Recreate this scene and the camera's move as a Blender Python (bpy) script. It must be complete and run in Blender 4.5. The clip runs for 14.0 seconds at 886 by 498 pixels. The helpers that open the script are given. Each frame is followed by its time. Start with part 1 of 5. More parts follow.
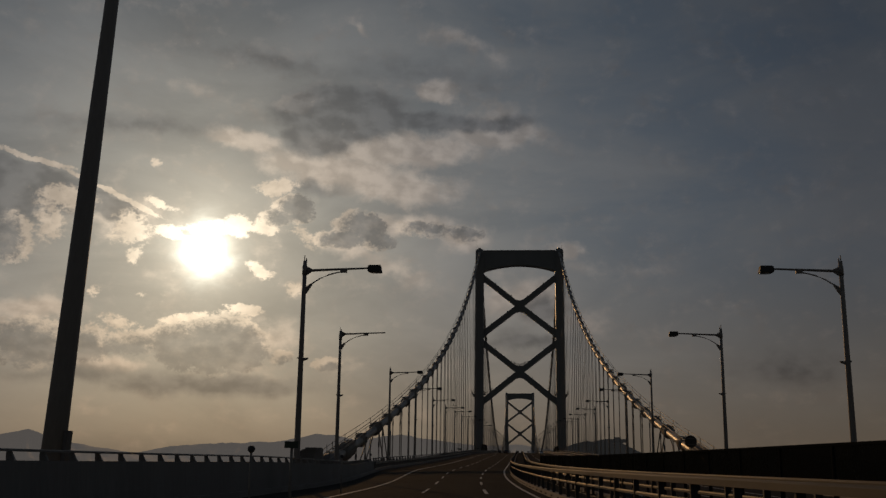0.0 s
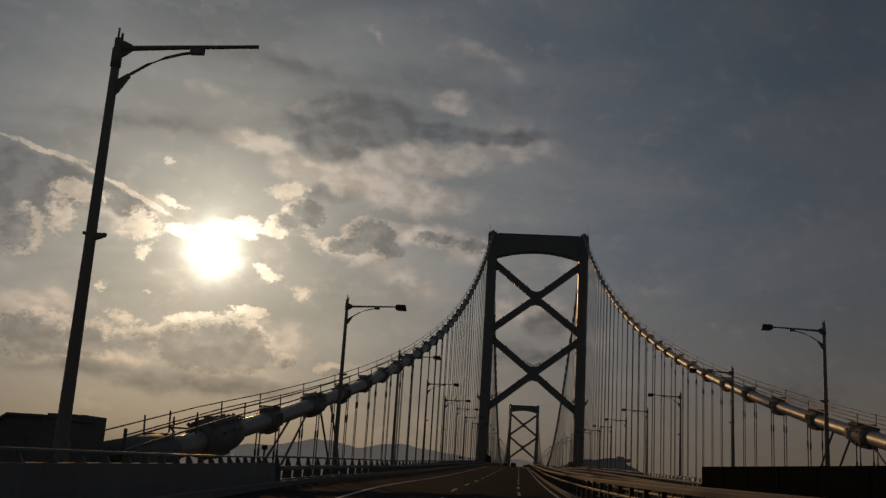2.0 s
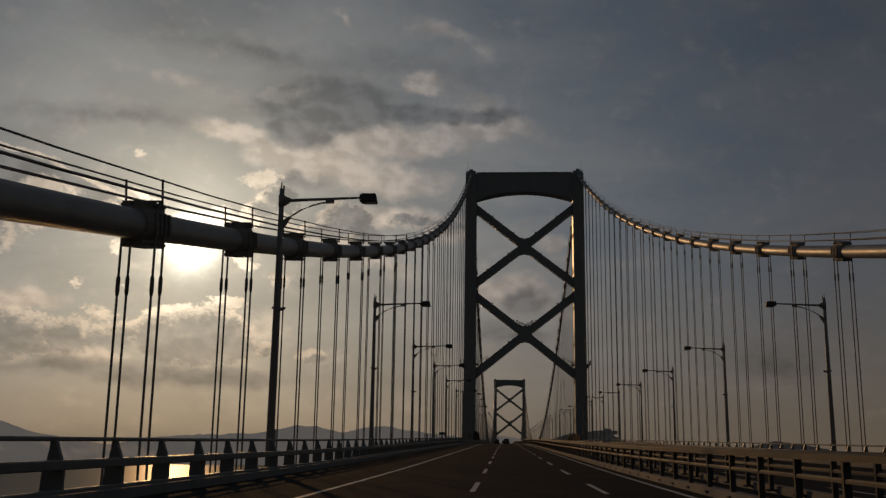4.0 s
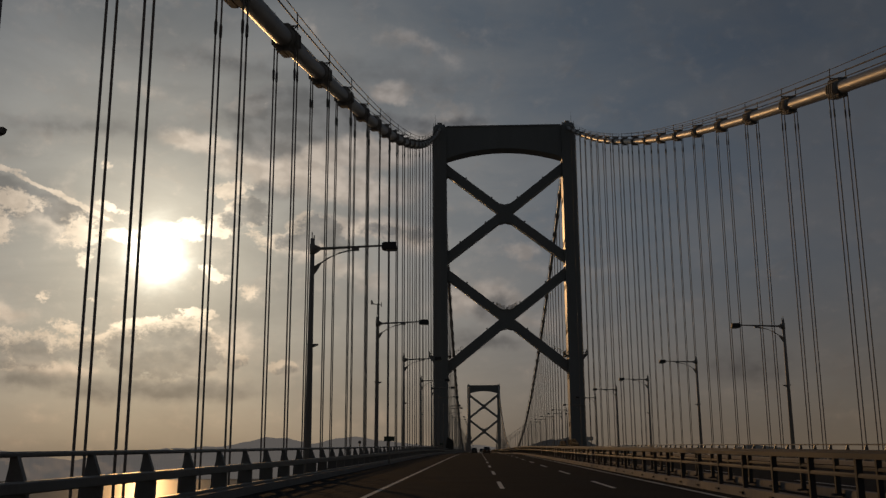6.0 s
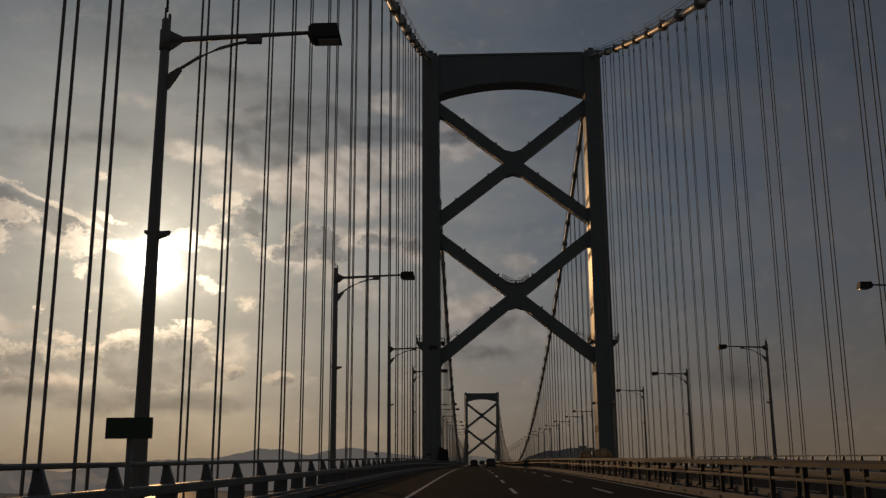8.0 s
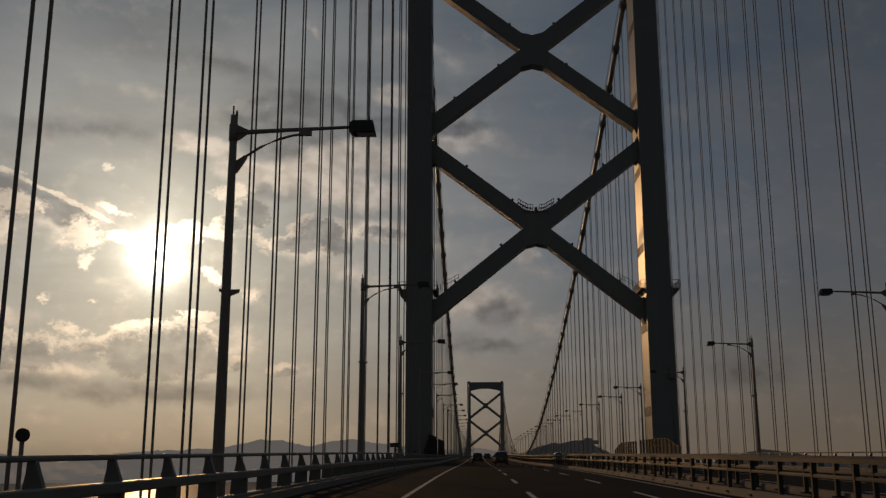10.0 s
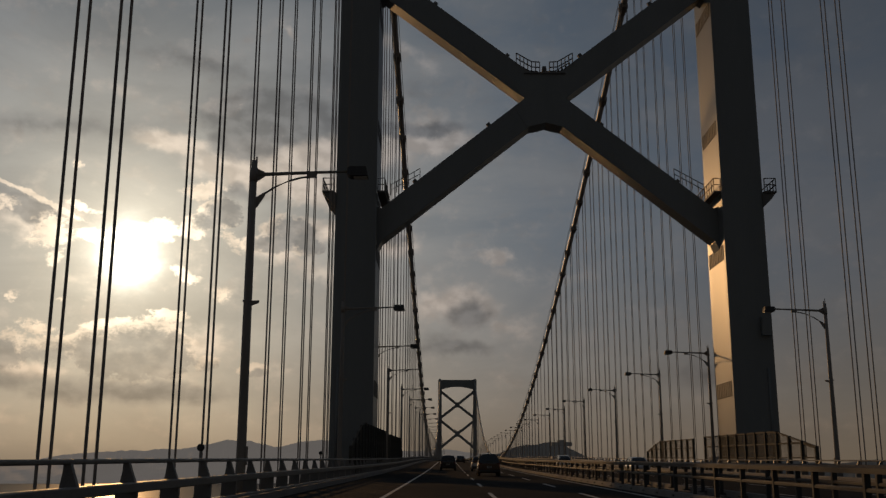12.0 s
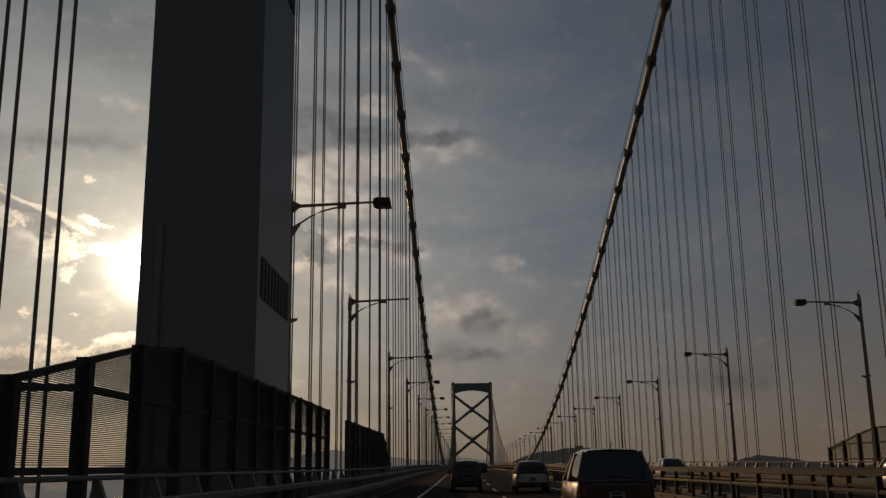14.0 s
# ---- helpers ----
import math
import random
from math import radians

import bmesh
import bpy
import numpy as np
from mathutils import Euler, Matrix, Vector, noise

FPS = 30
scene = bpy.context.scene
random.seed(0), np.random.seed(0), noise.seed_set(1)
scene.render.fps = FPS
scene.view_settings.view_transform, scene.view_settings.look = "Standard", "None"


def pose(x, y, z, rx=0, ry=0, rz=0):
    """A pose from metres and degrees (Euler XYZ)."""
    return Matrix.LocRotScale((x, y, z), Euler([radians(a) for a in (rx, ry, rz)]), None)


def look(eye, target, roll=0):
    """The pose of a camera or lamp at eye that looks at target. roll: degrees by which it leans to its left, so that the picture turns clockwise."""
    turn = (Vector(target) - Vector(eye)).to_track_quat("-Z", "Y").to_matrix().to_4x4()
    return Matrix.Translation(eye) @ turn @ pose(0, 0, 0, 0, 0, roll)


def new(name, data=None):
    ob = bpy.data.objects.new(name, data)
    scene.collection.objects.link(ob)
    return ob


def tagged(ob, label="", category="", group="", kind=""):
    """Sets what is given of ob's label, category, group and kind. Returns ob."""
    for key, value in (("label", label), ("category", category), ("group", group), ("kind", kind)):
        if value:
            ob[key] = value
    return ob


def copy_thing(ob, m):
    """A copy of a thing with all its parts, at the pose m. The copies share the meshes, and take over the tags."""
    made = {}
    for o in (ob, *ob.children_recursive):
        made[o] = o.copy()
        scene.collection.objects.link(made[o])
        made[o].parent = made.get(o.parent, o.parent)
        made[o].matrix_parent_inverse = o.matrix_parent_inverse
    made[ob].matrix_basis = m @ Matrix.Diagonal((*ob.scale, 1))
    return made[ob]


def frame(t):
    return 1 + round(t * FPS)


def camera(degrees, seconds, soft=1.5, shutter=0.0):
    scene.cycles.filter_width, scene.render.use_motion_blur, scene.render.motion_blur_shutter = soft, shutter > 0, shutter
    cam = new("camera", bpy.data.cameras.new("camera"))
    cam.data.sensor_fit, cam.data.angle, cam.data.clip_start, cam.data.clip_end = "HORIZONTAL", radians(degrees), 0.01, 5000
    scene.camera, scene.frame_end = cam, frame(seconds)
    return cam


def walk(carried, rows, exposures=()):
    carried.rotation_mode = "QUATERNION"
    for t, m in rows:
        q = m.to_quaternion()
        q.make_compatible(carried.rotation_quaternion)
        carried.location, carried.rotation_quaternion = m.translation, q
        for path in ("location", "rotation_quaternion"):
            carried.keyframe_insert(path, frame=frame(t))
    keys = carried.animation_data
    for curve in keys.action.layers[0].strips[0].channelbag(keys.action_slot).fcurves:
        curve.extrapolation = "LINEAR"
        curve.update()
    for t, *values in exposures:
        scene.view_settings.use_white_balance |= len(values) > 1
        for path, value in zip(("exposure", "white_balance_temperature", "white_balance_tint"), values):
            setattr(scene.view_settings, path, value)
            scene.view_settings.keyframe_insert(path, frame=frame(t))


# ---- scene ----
DEG = 48.74
cam = camera(DEG, 14.0, 1.4)

PATH = [
    (0, pose(-0.003, -410.151, -0.733, 102.331, 0, 4.565) @ pose(0, 0, 0, 0, 0, 0.741)),
    (0.5, pose(-1.051, -396.630, -0.782, 102.352, 0, 5.728) @ pose(0, 0, 0, 0, 0, 0.983)),
    (1, pose(-2.028, -383.083, -0.793, 102.569, 0, 6.777) @ pose(0, 0, 0, 0, 0, 2.149)),
    (1.5, pose(-2.934, -369.512, -0.768, 102.762, 0, 6.069) @ pose(0, 0, 0, 0, 0, 2.534)),
    (2, pose(-3.770, -355.919, -0.710, 102.954, 0, 5.084) @ pose(0, 0, 0, 0, 0, 3.523)),
    (2.5, pose(-4.536, -342.307, -0.621, 102.259, 0, 4.380) @ pose(0, 0, 0, 0, 0, 2.237)),
    (3, pose(-5.231, -328.678, -0.503, 101.862, 0, 4.296) @ pose(0, 0, 0, 0, 0, 1.044)),
    (5.5, pose(-7.712, -260.358, 0.422, 102.183, 0, 2.355) @ pose(0, 0, 0, 0, 0, 0.139)),
    (6, pose(-8.023, -246.675, 0.657, 102.425, 0, 1.905) @ pose(0, 0, 0, 0, 0, -0.324)),
    (6.5, pose(-8.280, -232.990, 0.903, 101.822, 0, 1.755) @ pose(0, 0, 0, 0, 0, 0.016)),
    (7, pose(-8.487, -219.307, 1.157, 103.450, 0, 0.841) @ pose(0, 0, 0, 0, 0, 0.144)),
    (7.5, pose(-8.646, -205.627, 1.418, 102.954, 0, 1.158) @ pose(0, 0, 0, 0, 0, 0.297)),
    (8, pose(-8.763, -191.952, 1.681, 103.059, 0, 1.722) @ pose(0, 0, 0, 0, 0, -0.360)),
    (10.5, pose(-8.896, -123.745, 2.964, 102.551, 0, 1.953) @ pose(0, 0, 0, 0, 0, -0.021)),
    (11, pose(-8.874, -110.152, 3.196, 102.633, 0, 0.835) @ pose(0, 0, 0, 0, 0, -0.255)),
    (11.5, pose(-8.852, -96.581, 3.414, 102.927, 0, 0.764) @ pose(0, 0, 0, 0, 0, -0.219)),
    (12, pose(-8.837, -83.034, 3.615, 102.689, 0, 0.329) @ pose(0, 0, 0, 0, 0, 0.143)),
    (12.5, pose(-8.837, -69.513, 3.798, 102.334, 0, 0.758) @ pose(0, 0, 0, 0, 0, -0.909)),
    (13, pose(-8.860, -56.020, 3.959, 102.624, 0, 0.772) @ pose(0, 0, 0, 0, 0, 0.140)),
    (13.5, pose(-8.915, -42.558, 4.095, 103.090, 0, 1.157) @ pose(0, 0, 0, 0, 0, -0.143)),
    (14, pose(-9.011, -29.129, 4.206, 103.163, 0, 0.981) @ pose(0, 0, 0, 0, 0, -0.811)),

]
walk(cam, PATH, [(0, 0.05), (2, 0.15), (3, 0.18), (5.5, 0.32), (7.5, 0.34), (11, 0.48), (12.5, 0.53), (14, 0.5)])

# ---- sky and sun ----
SUN_AZ, SUN_EL = -18.6, 11.7   # degrees, from +y towards +x, and above the horizon
sun_dir = Vector((math.sin(radians(SUN_AZ)) * math.cos(radians(SUN_EL)), math.cos(radians(SUN_AZ)) * math.cos(radians(SUN_EL)), math.sin(radians(SUN_EL))))
sun_data = bpy.data.lights.new("sun", "SUN")
sun_data.energy, sun_data.angle, sun_data.color = 0.50, radians(0.9), (1.0, 0.54, 0.21)
sun = new("sun", sun_data)
sun.matrix_world = look((0, 0, 300), Vector((0, 0, 300)) - sun_dir)

# clouds: azimuth, elevation, half width, half height (degrees), tilt, thickness
HEAPS = [
    (-13.5, 14.3, 1.35, 0.85, 0, 1.1),
    (-14.6, 13.8, 1.13, 0.52, 0, 0.9),
    (-9.6, 13.5, 1.56, 0.99, 0, 1.1),
    (-10.7, 12.7, 1.89, 0.59, 0, 0.9),
    (-8.7, 12.7, 1.49, 0.59, 0, 0.8),
    (-17.5, 6.5, 2.93, 1.73, 0, 1.2),
    (-19.6, 6.3, 1.93, 1.46, 0, 1),
    (-15.7, 6.2, 1.34, 1.09, 0, 0.8),
    (-24.4, 6.2, 1.36, 1.05, 0, 0.9),
    (-22.2, 6.4, 1.7, 0.75, 0, 0.8),
    (-27.5, 6.1, 2.72, 1.39, 0, 0.85),
    (-13.9, 5.8, 0.84, 0.52, 0, 0.7),
    (-11.3, 5.5, 1.04, 0.42, 0, 0.7),
    (-19.3, 12.8, 0.76, 0.29, 0, 0.8),
    (-28.9, 11.5, 1.31, 1.39, 0, 0.9),
    (-5.9, 13.5, 2.04, 0.6, -5, 0.65),
    (-3.5, 13.2, 1.63, 0.6, 0, 0.6),
]
PUFFS = [
    (-28.3, 16.0, 2.6, 0.16, -9, 0.9),
    (-24.6, 14.9, 2.4, 0.15, -19, 0.9),
    (-22.2, 13.9, 1.6, 0.16, -20, 0.9),
    (-18.3, 13.0, 1.42, 0.48, 0, 0.9),
    (-16.7, 13.2, 0.98, 0.61, 0, 1),
    (-20.2, 12.7, 1.27, 0.41, 0, 0.9),
    (-16.1, 8.5, 1.35, 0.36, 0, 0.95),
    (-15.3, 10.8, 0.95, 0.40, -25, 0.75),
    (-15.2, 13.3, 0.79, 0.52, 0, 0.9),
    (-12.8, 12.8, 1.33, 0.59, -30, 0.6),
    (-22.7, 12.7, 1.35, 1.2, 0, 0.62),
    (-22.4, 11.3, 0.6, 0.8, 0, 0.5),
    (-26.2, 14.0, 1.79, 0.74, 0, 0.7),
    (-27.0, 12.7, 1.2, 1.4, 0, 0.5),
    (-14.6, 15.6, 1.54, 0.49, 12, 0.7),
    (-21.2, 14.2, 1.07, 0.25, -15, 0.8),
    (-19.3, 7.9, 1.89, 0.25, 10, 0.7),
    (-23.0, 7.4, 1.51, 0.44, -10, 0.6),
    (-13.3, 9.7, 0.79, 0.46, 0, 0.5),
    (-24.4, 8.9, 0.53, 0.43, 0, 0.5),
    (-21.7, 16.4, 0.63, 0.28, 0, 0.5),
    (-21.9, 9.1, 0.49, 0.31, 0, 0.4),
]
PALE = [
    (-7.6, 18.0, 6.06, 0.98, 0, 0.9),
    (-1.2, 19.0, 3.28, 0.85, 0, 0.85),
    (-10.9, 16.7, 5.15, 1.3, -5, 0.8),
    (-7.3, 15.8, 4.12, 0.99, 0, 0.7),
    (-16.4, 18.2, 3.02, 0.64, -5, 0.7),
    (-13.7, 20.5, 1.44, 0.51, 18, 0.85),
    (-5.2, 21.5, 1.33, 0.64, 0, 0.9),
    (-6.8, 13.8, 3.75, 0.73, 0, 0.6),
    (-3.0, 12.7, 2.03, 0.73, 0, 0.55),
    (-9.8, 12.1, 2.7, 0.79, -10, 0.5),
    (-7.4, 11.0, 3.03, 0.79, -20, 0.4),
    (-3.6, 24.4, 3.19, 0.57, -12, 0.45),
    (-1.3, 23.2, 2.11, 0.95, -30, 0.35),
    (-9.9, 25.0, 0.88, 0.31, -40, 0.5),
    (-19.6, 20.7, 2.31, 0.69, -10, 0.3),
    (-27.4, 7.9, 2.6, 0.79, 0, 0.6),
    (-23.1, 5.2, 2.71, 0.49, 0, 0.5),
    (-13.8, 6.9, 2.28, 1.62, 0, 0.35),
    (-15.1, 5.2, 3.54, 0.83, 0, 0.3),
    (3.7, 11.4, 1.65, 0.66, 0, 0.4),
    (7.6, 10.8, 2.24, 0.58, 0, 0.3),
    (-23.5, 13.4, 3.74, 1.56, 0, 0.5),
    (2.9, 12.2, 1.35, 0.56, 0, 0.8),
    (0.4, 9.3, 2.84, 1.19, 0, 0.75),
    (3.7, 8.1, 2.31, 0.82, 0, 0.4),
    (-1.6, 19.9, 2.1, 1.14, 0, 0.5),
    (-2.5, 13.1, 1.36, 0.83, 0, 0.4),
]
GREY = [
    (1.0, 8.8, 1.67, 0.86, 0, 0.6),
    (0.4, 6.9, 2.97, 0.52, 0, 0.5),
    (-28.6, 14.6, 3.8, 1.05, -10, 1.35),
    (-24.6, 14.0, 2.6, 0.65, -18, 1.2),
    (-29.5, 13.3, 2.2, 1.1, 0, 0.7),
    (-10.9, 20.0, 4.1, 1.42, 0, 1.1),
    (-12.4, 18.3, 2.12, 0.97, 0, 0.9),
    (-6.0, 19.7, 5.23, 0.58, 0, 0.8),
    (-1.2, 19.7, 2.43, 0.42, 0, 0.6),
    (-12.3, 15.6, 2.03, 0.52, 0, 0.5),
    (-28.6, 14.4, 3.52, 1.2, -10, 0.7),
    (-17.8, 4.1, 6.04, 0.7, 0, 0.65),
    (-25.1, 4.5, 4.75, 0.79, 0, 0.4),
    (15.1, 5.2, 4.0, 1.17, 0, 0.4),
    (-5.6, 22.5, 7.03, 0.96, -5, 0.3),
    (-14.7, 22.7, 9.08, 0.88, -5, 0.3),
    (-22.6, 18.5, 7.84, 0.74, 5, 0.34),
    (-0.5, 7.1, 1.98, 0.98, 0, 0.3),
]


class Graph:
    """Short calls for building a node tree."""
    def __init__(self, tree):
        self.tree = tree
        tree.nodes.clear()

    def node(self, kind):
        return self.tree.nodes.new(kind)

    def put(self, socket, value):
        if isinstance(value, bpy.types.NodeSocket):
            self.tree.links.new(value, socket)
        else:
            socket.default_value = value

    def math(self, op, a, b=0.0, clamp=False):
        n = self.node("ShaderNodeMath")
        n.operation, n.use_clamp = op, clamp
        self.put(n.inputs[0], a)
        self.put(n.inputs[1], b)
        if op == "SMOOTH_MAX":
            n.inputs[2].default_value = 0.25
        return n.outputs[0]

    def vec(self, op, a, b=(0, 0, 0), scale=None):
        n = self.node("ShaderNodeVectorMath")
        n.operation = op
        self.put(n.inputs[0], a)
        self.put(n.inputs[1], b)
        if scale is not None:
            self.put(n.inputs[3], scale)
        return n.outputs["Value"] if op in ("DOT_PRODUCT", "LENGTH") else n.outputs[0]

    def mix(self, f, a, b, kind="MIX"):
        n = self.node("ShaderNodeMix")
        n.data_type, n.blend_type = "RGBA", kind
        self.put(n.inputs[0], f)
        self.put(n.inputs[6], a)
        self.put(n.inputs[7], b)
        return n.outputs[2]

    def noise(self, vector, scale, detail=4.0, rough=0.55, color=False, distort=0.0):
        n = self.node("ShaderNodeTexNoise")
        if vector is not None:
            self.put(n.inputs["Vector"], vector)
        n.inputs["Scale"].default_value, n.inputs["Detail"].default_value = scale, detail
        n.inputs["Roughness"].default_value, n.inputs["Distortion"].default_value = rough, distort
        return n.outputs["Color"] if color else n.outputs["Fac"]

    def smooth(self, x, lo, hi, a=0.0, b=1.0):
        n = self.node("ShaderNodeMapRange")
        n.interpolation_type = "SMOOTHSTEP"
        self.put(n.inputs[0], x)
        n.inputs[1].default_value, n.inputs[2].default_value = lo, hi
        n.inputs[3].default_value, n.inputs[4].default_value = a, b
        return n.outputs[0]

    def ramp(self, x, stops):
        n = self.node("ShaderNodeValToRGB")
        self.put(n.inputs[0], x)
        while len(n.color_ramp.elements) < len(stops):
            n.color_ramp.elements.new(0.5)
        for e, (pos, col) in zip(n.color_ramp.elements, stops):
            e.position, e.color = pos, (*col, 1)
        return n.outputs[0]


world = bpy.data.worlds.new("world")
scene.world = world
world.use_nodes = True
g = Graph(world.node_tree)
way = g.node("ShaderNodeTexCoord").outputs["Generated"]
sep = g.node("ShaderNodeSeparateXYZ")
g.put(sep.inputs[0], way)
az = g.math("DEGREES", g.math("ARCTAN2", sep.outputs[0], sep.outputs[1]))
el = g.math("DEGREES", g.math("ARCSINE", sep.outputs[2]))
plane = g.node("ShaderNodeCombineXYZ")
g.put(plane.inputs[0], az)
g.put(plane.inputs[1], el)
plane = plane.outputs[0]
# clear air, and the haze that brightens and warms towards the sun and the horizon
air = g.node("ShaderNodeTexSky")
air.sky_type, air.sun_disc = "NISHITA", False
air.sun_elevation, air.sun_rotation, air.dust_density = radians(SUN_EL), radians(SUN_AZ), 3.0
away = g.math("DEGREES", g.math("ARCCOSINE", g.vec("DOT_PRODUCT", way, tuple(sun_dir))))
flat = g.math("SQRT", g.math("DIVIDE", away, 180.0))
haze = g.ramp(flat, [
    (0.0, (0.62, 0.57, 0.48)), (0.13, (0.44, 0.405, 0.34)), (0.20, (0.275, 0.272, 0.252)), (0.28, (0.168, 0.179, 0.187)),
    (0.36, (0.103, 0.116, 0.132)), (0.45, (0.051, 0.062, 0.078)), (0.56, (0.044, 0.052, 0.063)), (0.68, (0.037, 0.043, 0.051)), (1.0, (0.034, 0.039, 0.046))])
high = g.smooth(el, 3.0, 27.0, 1.0, 0.62)
hc = g.node("ShaderNodeCombineXYZ")
for k in range(3):
    g.put(hc.inputs[k], high)
haze = g.mix(1.0, haze, hc.outputs[0], "MULTIPLY")
low = g.math("EXPONENT", g.math("MULTIPLY", g.math("MAXIMUM", el, 0.0), -0.10))
murk = g.mix(g.smooth(away, 10.0, 70.0), (0.112, 0.082, 0.057, 1), (0.076, 0.050, 0.024, 1))
haze = g.mix(g.math("MULTIPLY", low, 0.9), haze, murk)
base = g.mix(1.0, haze, g.mix(1.0, air.outputs[0], (0.002, 0.002, 0.002, 1), "MULTIPLY"), "ADD")
wisp = g.noise(g.vec("MULTIPLY", plane, (0.6, 1.5, 1)), 0.11, 6, 0.55, False, 0.4)
billow = g.noise(g.vec("MULTIPLY", plane, (1, 1.5, 1)), 0.42, 8, 0.52, False, 0.3)

curl = g.noise(g.vec("MULTIPLY", plane, (1, 1.3, 1)), 1.5, 6, 0.6)
fine = g.noise(g.vec("MULTIPLY", plane, (1, 1.25, 1)), 3.2, 6, 0.66, False, 0.4)


def domes(at, scale, detail=3.0):
    """Heaped round heads of cumulus, at two or three sizes."""
    n = g.node("ShaderNodeTexVoronoi")
    n.voronoi_dimensions, n.feature, n.normalize = "2D", "SMOOTH_F1", True
    g.put(n.inputs["Vector"], at)
    n.inputs["Scale"].default_value, n.inputs["Detail"].default_value = scale, detail
    n.inputs["Roughness"].default_value, n.inputs["Lacunarity"].default_value, n.inputs["Smoothness"].default_value = 0.6, 2.3, 0.35
    return g.math("SUBTRACT", 0.42, n.outputs["Distance"])


def cloud_field(at, patches, gain, ragged, swirl=1.0, heaped=0.0, swell=1.35):
    """The thickness of a set of clouds at a place of the sky, in degrees, with torn edges."""
    bend = g.vec("SUBTRACT", g.noise(at, 0.55, 7, 0.58, True), (0.5, 0.5, 0.5))
    bent = g.vec("ADD", at, g.vec("MULTIPLY", bend, (4.2 * swirl, 2.8 * swirl, 0)))
    field = None
    for c_az, c_el, c_w, c_h, c_tilt, c_thick in patches:
        mp = g.node("ShaderNodeMapping")
        mp.vector_type = "TEXTURE"
        g.put(mp.inputs[0], bent)
        mp.inputs[1].default_value, mp.inputs[2].default_value, mp.inputs[3].default_value = (c_az, c_el, 0), (0, 0, radians(c_tilt)), (c_w * swell, c_h * swell * 1.07, 1)
        gr = g.node("ShaderNodeTexGradient")
        gr.gradient_type = "SPHERICAL"
        g.put(gr.inputs[0], mp.outputs[0])
        one = g.math("MULTIPLY", gr.outputs["Fac"], c_thick * gain)
        field = one if field is None else g.math("SMOOTH_MAX", field, one)
    torn = g.math("ADD", g.math("MULTIPLY", g.math("SUBTRACT", curl, 0.5), ragged * 0.5), g.math("MULTIPLY", g.math("SUBTRACT", billow, 0.5), ragged))
    if heaped:
        torn = g.math("ADD", torn, g.math("MULTIPLY", g.math("SUBTRACT", fine, 0.5), 1.25))
        torn = g.math("ADD", torn, g.math("MULTIPLY", domes(g.vec("MULTIPLY", bent, (1, 1.25, 1)), 0.95), heaped))
        torn = g.math("MULTIPLY", torn, g.smooth(field, 0.0, 0.4))
    return g.math("ADD", field, torn)


def tint(value):
    c = g.node("ShaderNodeCombineXYZ")
    for k in range(3):
        g.put(c.inputs[k], value)
    return c.outputs[0]


sunward = g.node("ShaderNodeVectorMath")
sunward.operation = "NORMALIZE"
g.put(sunward.inputs[0], g.vec("SUBTRACT", (SUN_AZ, SUN_EL + 1.5, 0), plane))
sunward = sunward.outputs[0]
relief_at = g.noise(g.vec("MULTIPLY", plane, (1, 1.5, 1)), 0.45, 5, 0.48)
relief_to = g.noise(g.vec("MULTIPLY", g.vec("ADD", plane, g.vec("MULTIPLY", sunward, (0.6, 0.6, 0))), (1, 1.5, 1)), 0.45, 5, 0.48)
relief = g.math("SUBTRACT", relief_at, relief_to)
pale = g.smooth(cloud_field(plane, PALE, 1.6, 1.0, 0.55), 0.12, 0.80)
grey_f = cloud_field(plane, GREY, 2.4, 0.9, 0.45)
grey = g.smooth(grey_f, 0.05, 1.1)
heap_f = cloud_field(plane, HEAPS, 1.65, 0.7, 0.30, 0.9, 1.2)
heap_s = cloud_field(g.vec("ADD", plane, g.vec("MULTIPLY", sunward, (0.42, 0.42, 0))), HEAPS, 1.65, 0.7, 0.30, 0.9, 1.2)
heap = g.smooth(heap_f, 0.24, 0.66)
heap_shade = g.math("ADD", g.smooth(heap_s, 0.18, 0.95), g.math("MULTIPLY", g.math("SUBTRACT", curl, 0.55), 0.7), True)
puff = g.smooth(cloud_field(plane, PUFFS, 1.35, 0.9, 0.33, 0.8, 1.35), 0.30, 0.72)
near = g.smooth(away, 0.0, 26.0, 1.0, 0.0)
near2 = g.smooth(away, 0.5, 9.0, 1.0, 0.0)

# thin veils everywhere, soft bright and shaded sheets, then the heaped clouds with lit edges in front of them
veil = g.math("ADD", 1.0, g.math("MULTIPLY", g.smooth(wisp, 0.28, 0.74, -0.2, 0.18), g.smooth(away, 8.0, 40.0, 1.0, 0.35)))
sky = g.mix(1.0, base, tint(veil), "MULTIPLY")
clear = g.math("MULTIPLY", g.smooth(wisp, 0.62, 0.36), g.math("MULTIPLY", g.smooth(away, 9.0, 26.0), g.smooth(el, 5.0, 15.0)))
sky = g.mix(1.0, sky, g.mix(clear, (1.03, 1.01, 0.985, 1), (0.86, 0.95, 1.035, 1)), "MULTIPLY")
lit = g.mix(1.0, g.mix(1.0, base, (1.52, 1.34, 1.21, 1), "MULTIPLY"), g.mix(near, (0.012, 0.010, 0.008, 1), (0.112, 0.080, 0.058, 1)), "ADD")
lit = g.mix(1.0, lit, g.mix(near2, (0, 0, 0, 1), (0.20, 0.17, 0.12, 1)), "ADD")
lit = g.mix(1.0, lit, tint(g.smooth(relief, -0.13, 0.13, 0.82, 1.14)), "MULTIPLY")
sky = g.mix(g.math("MULTIPLY", pale, 0.88), sky, lit)
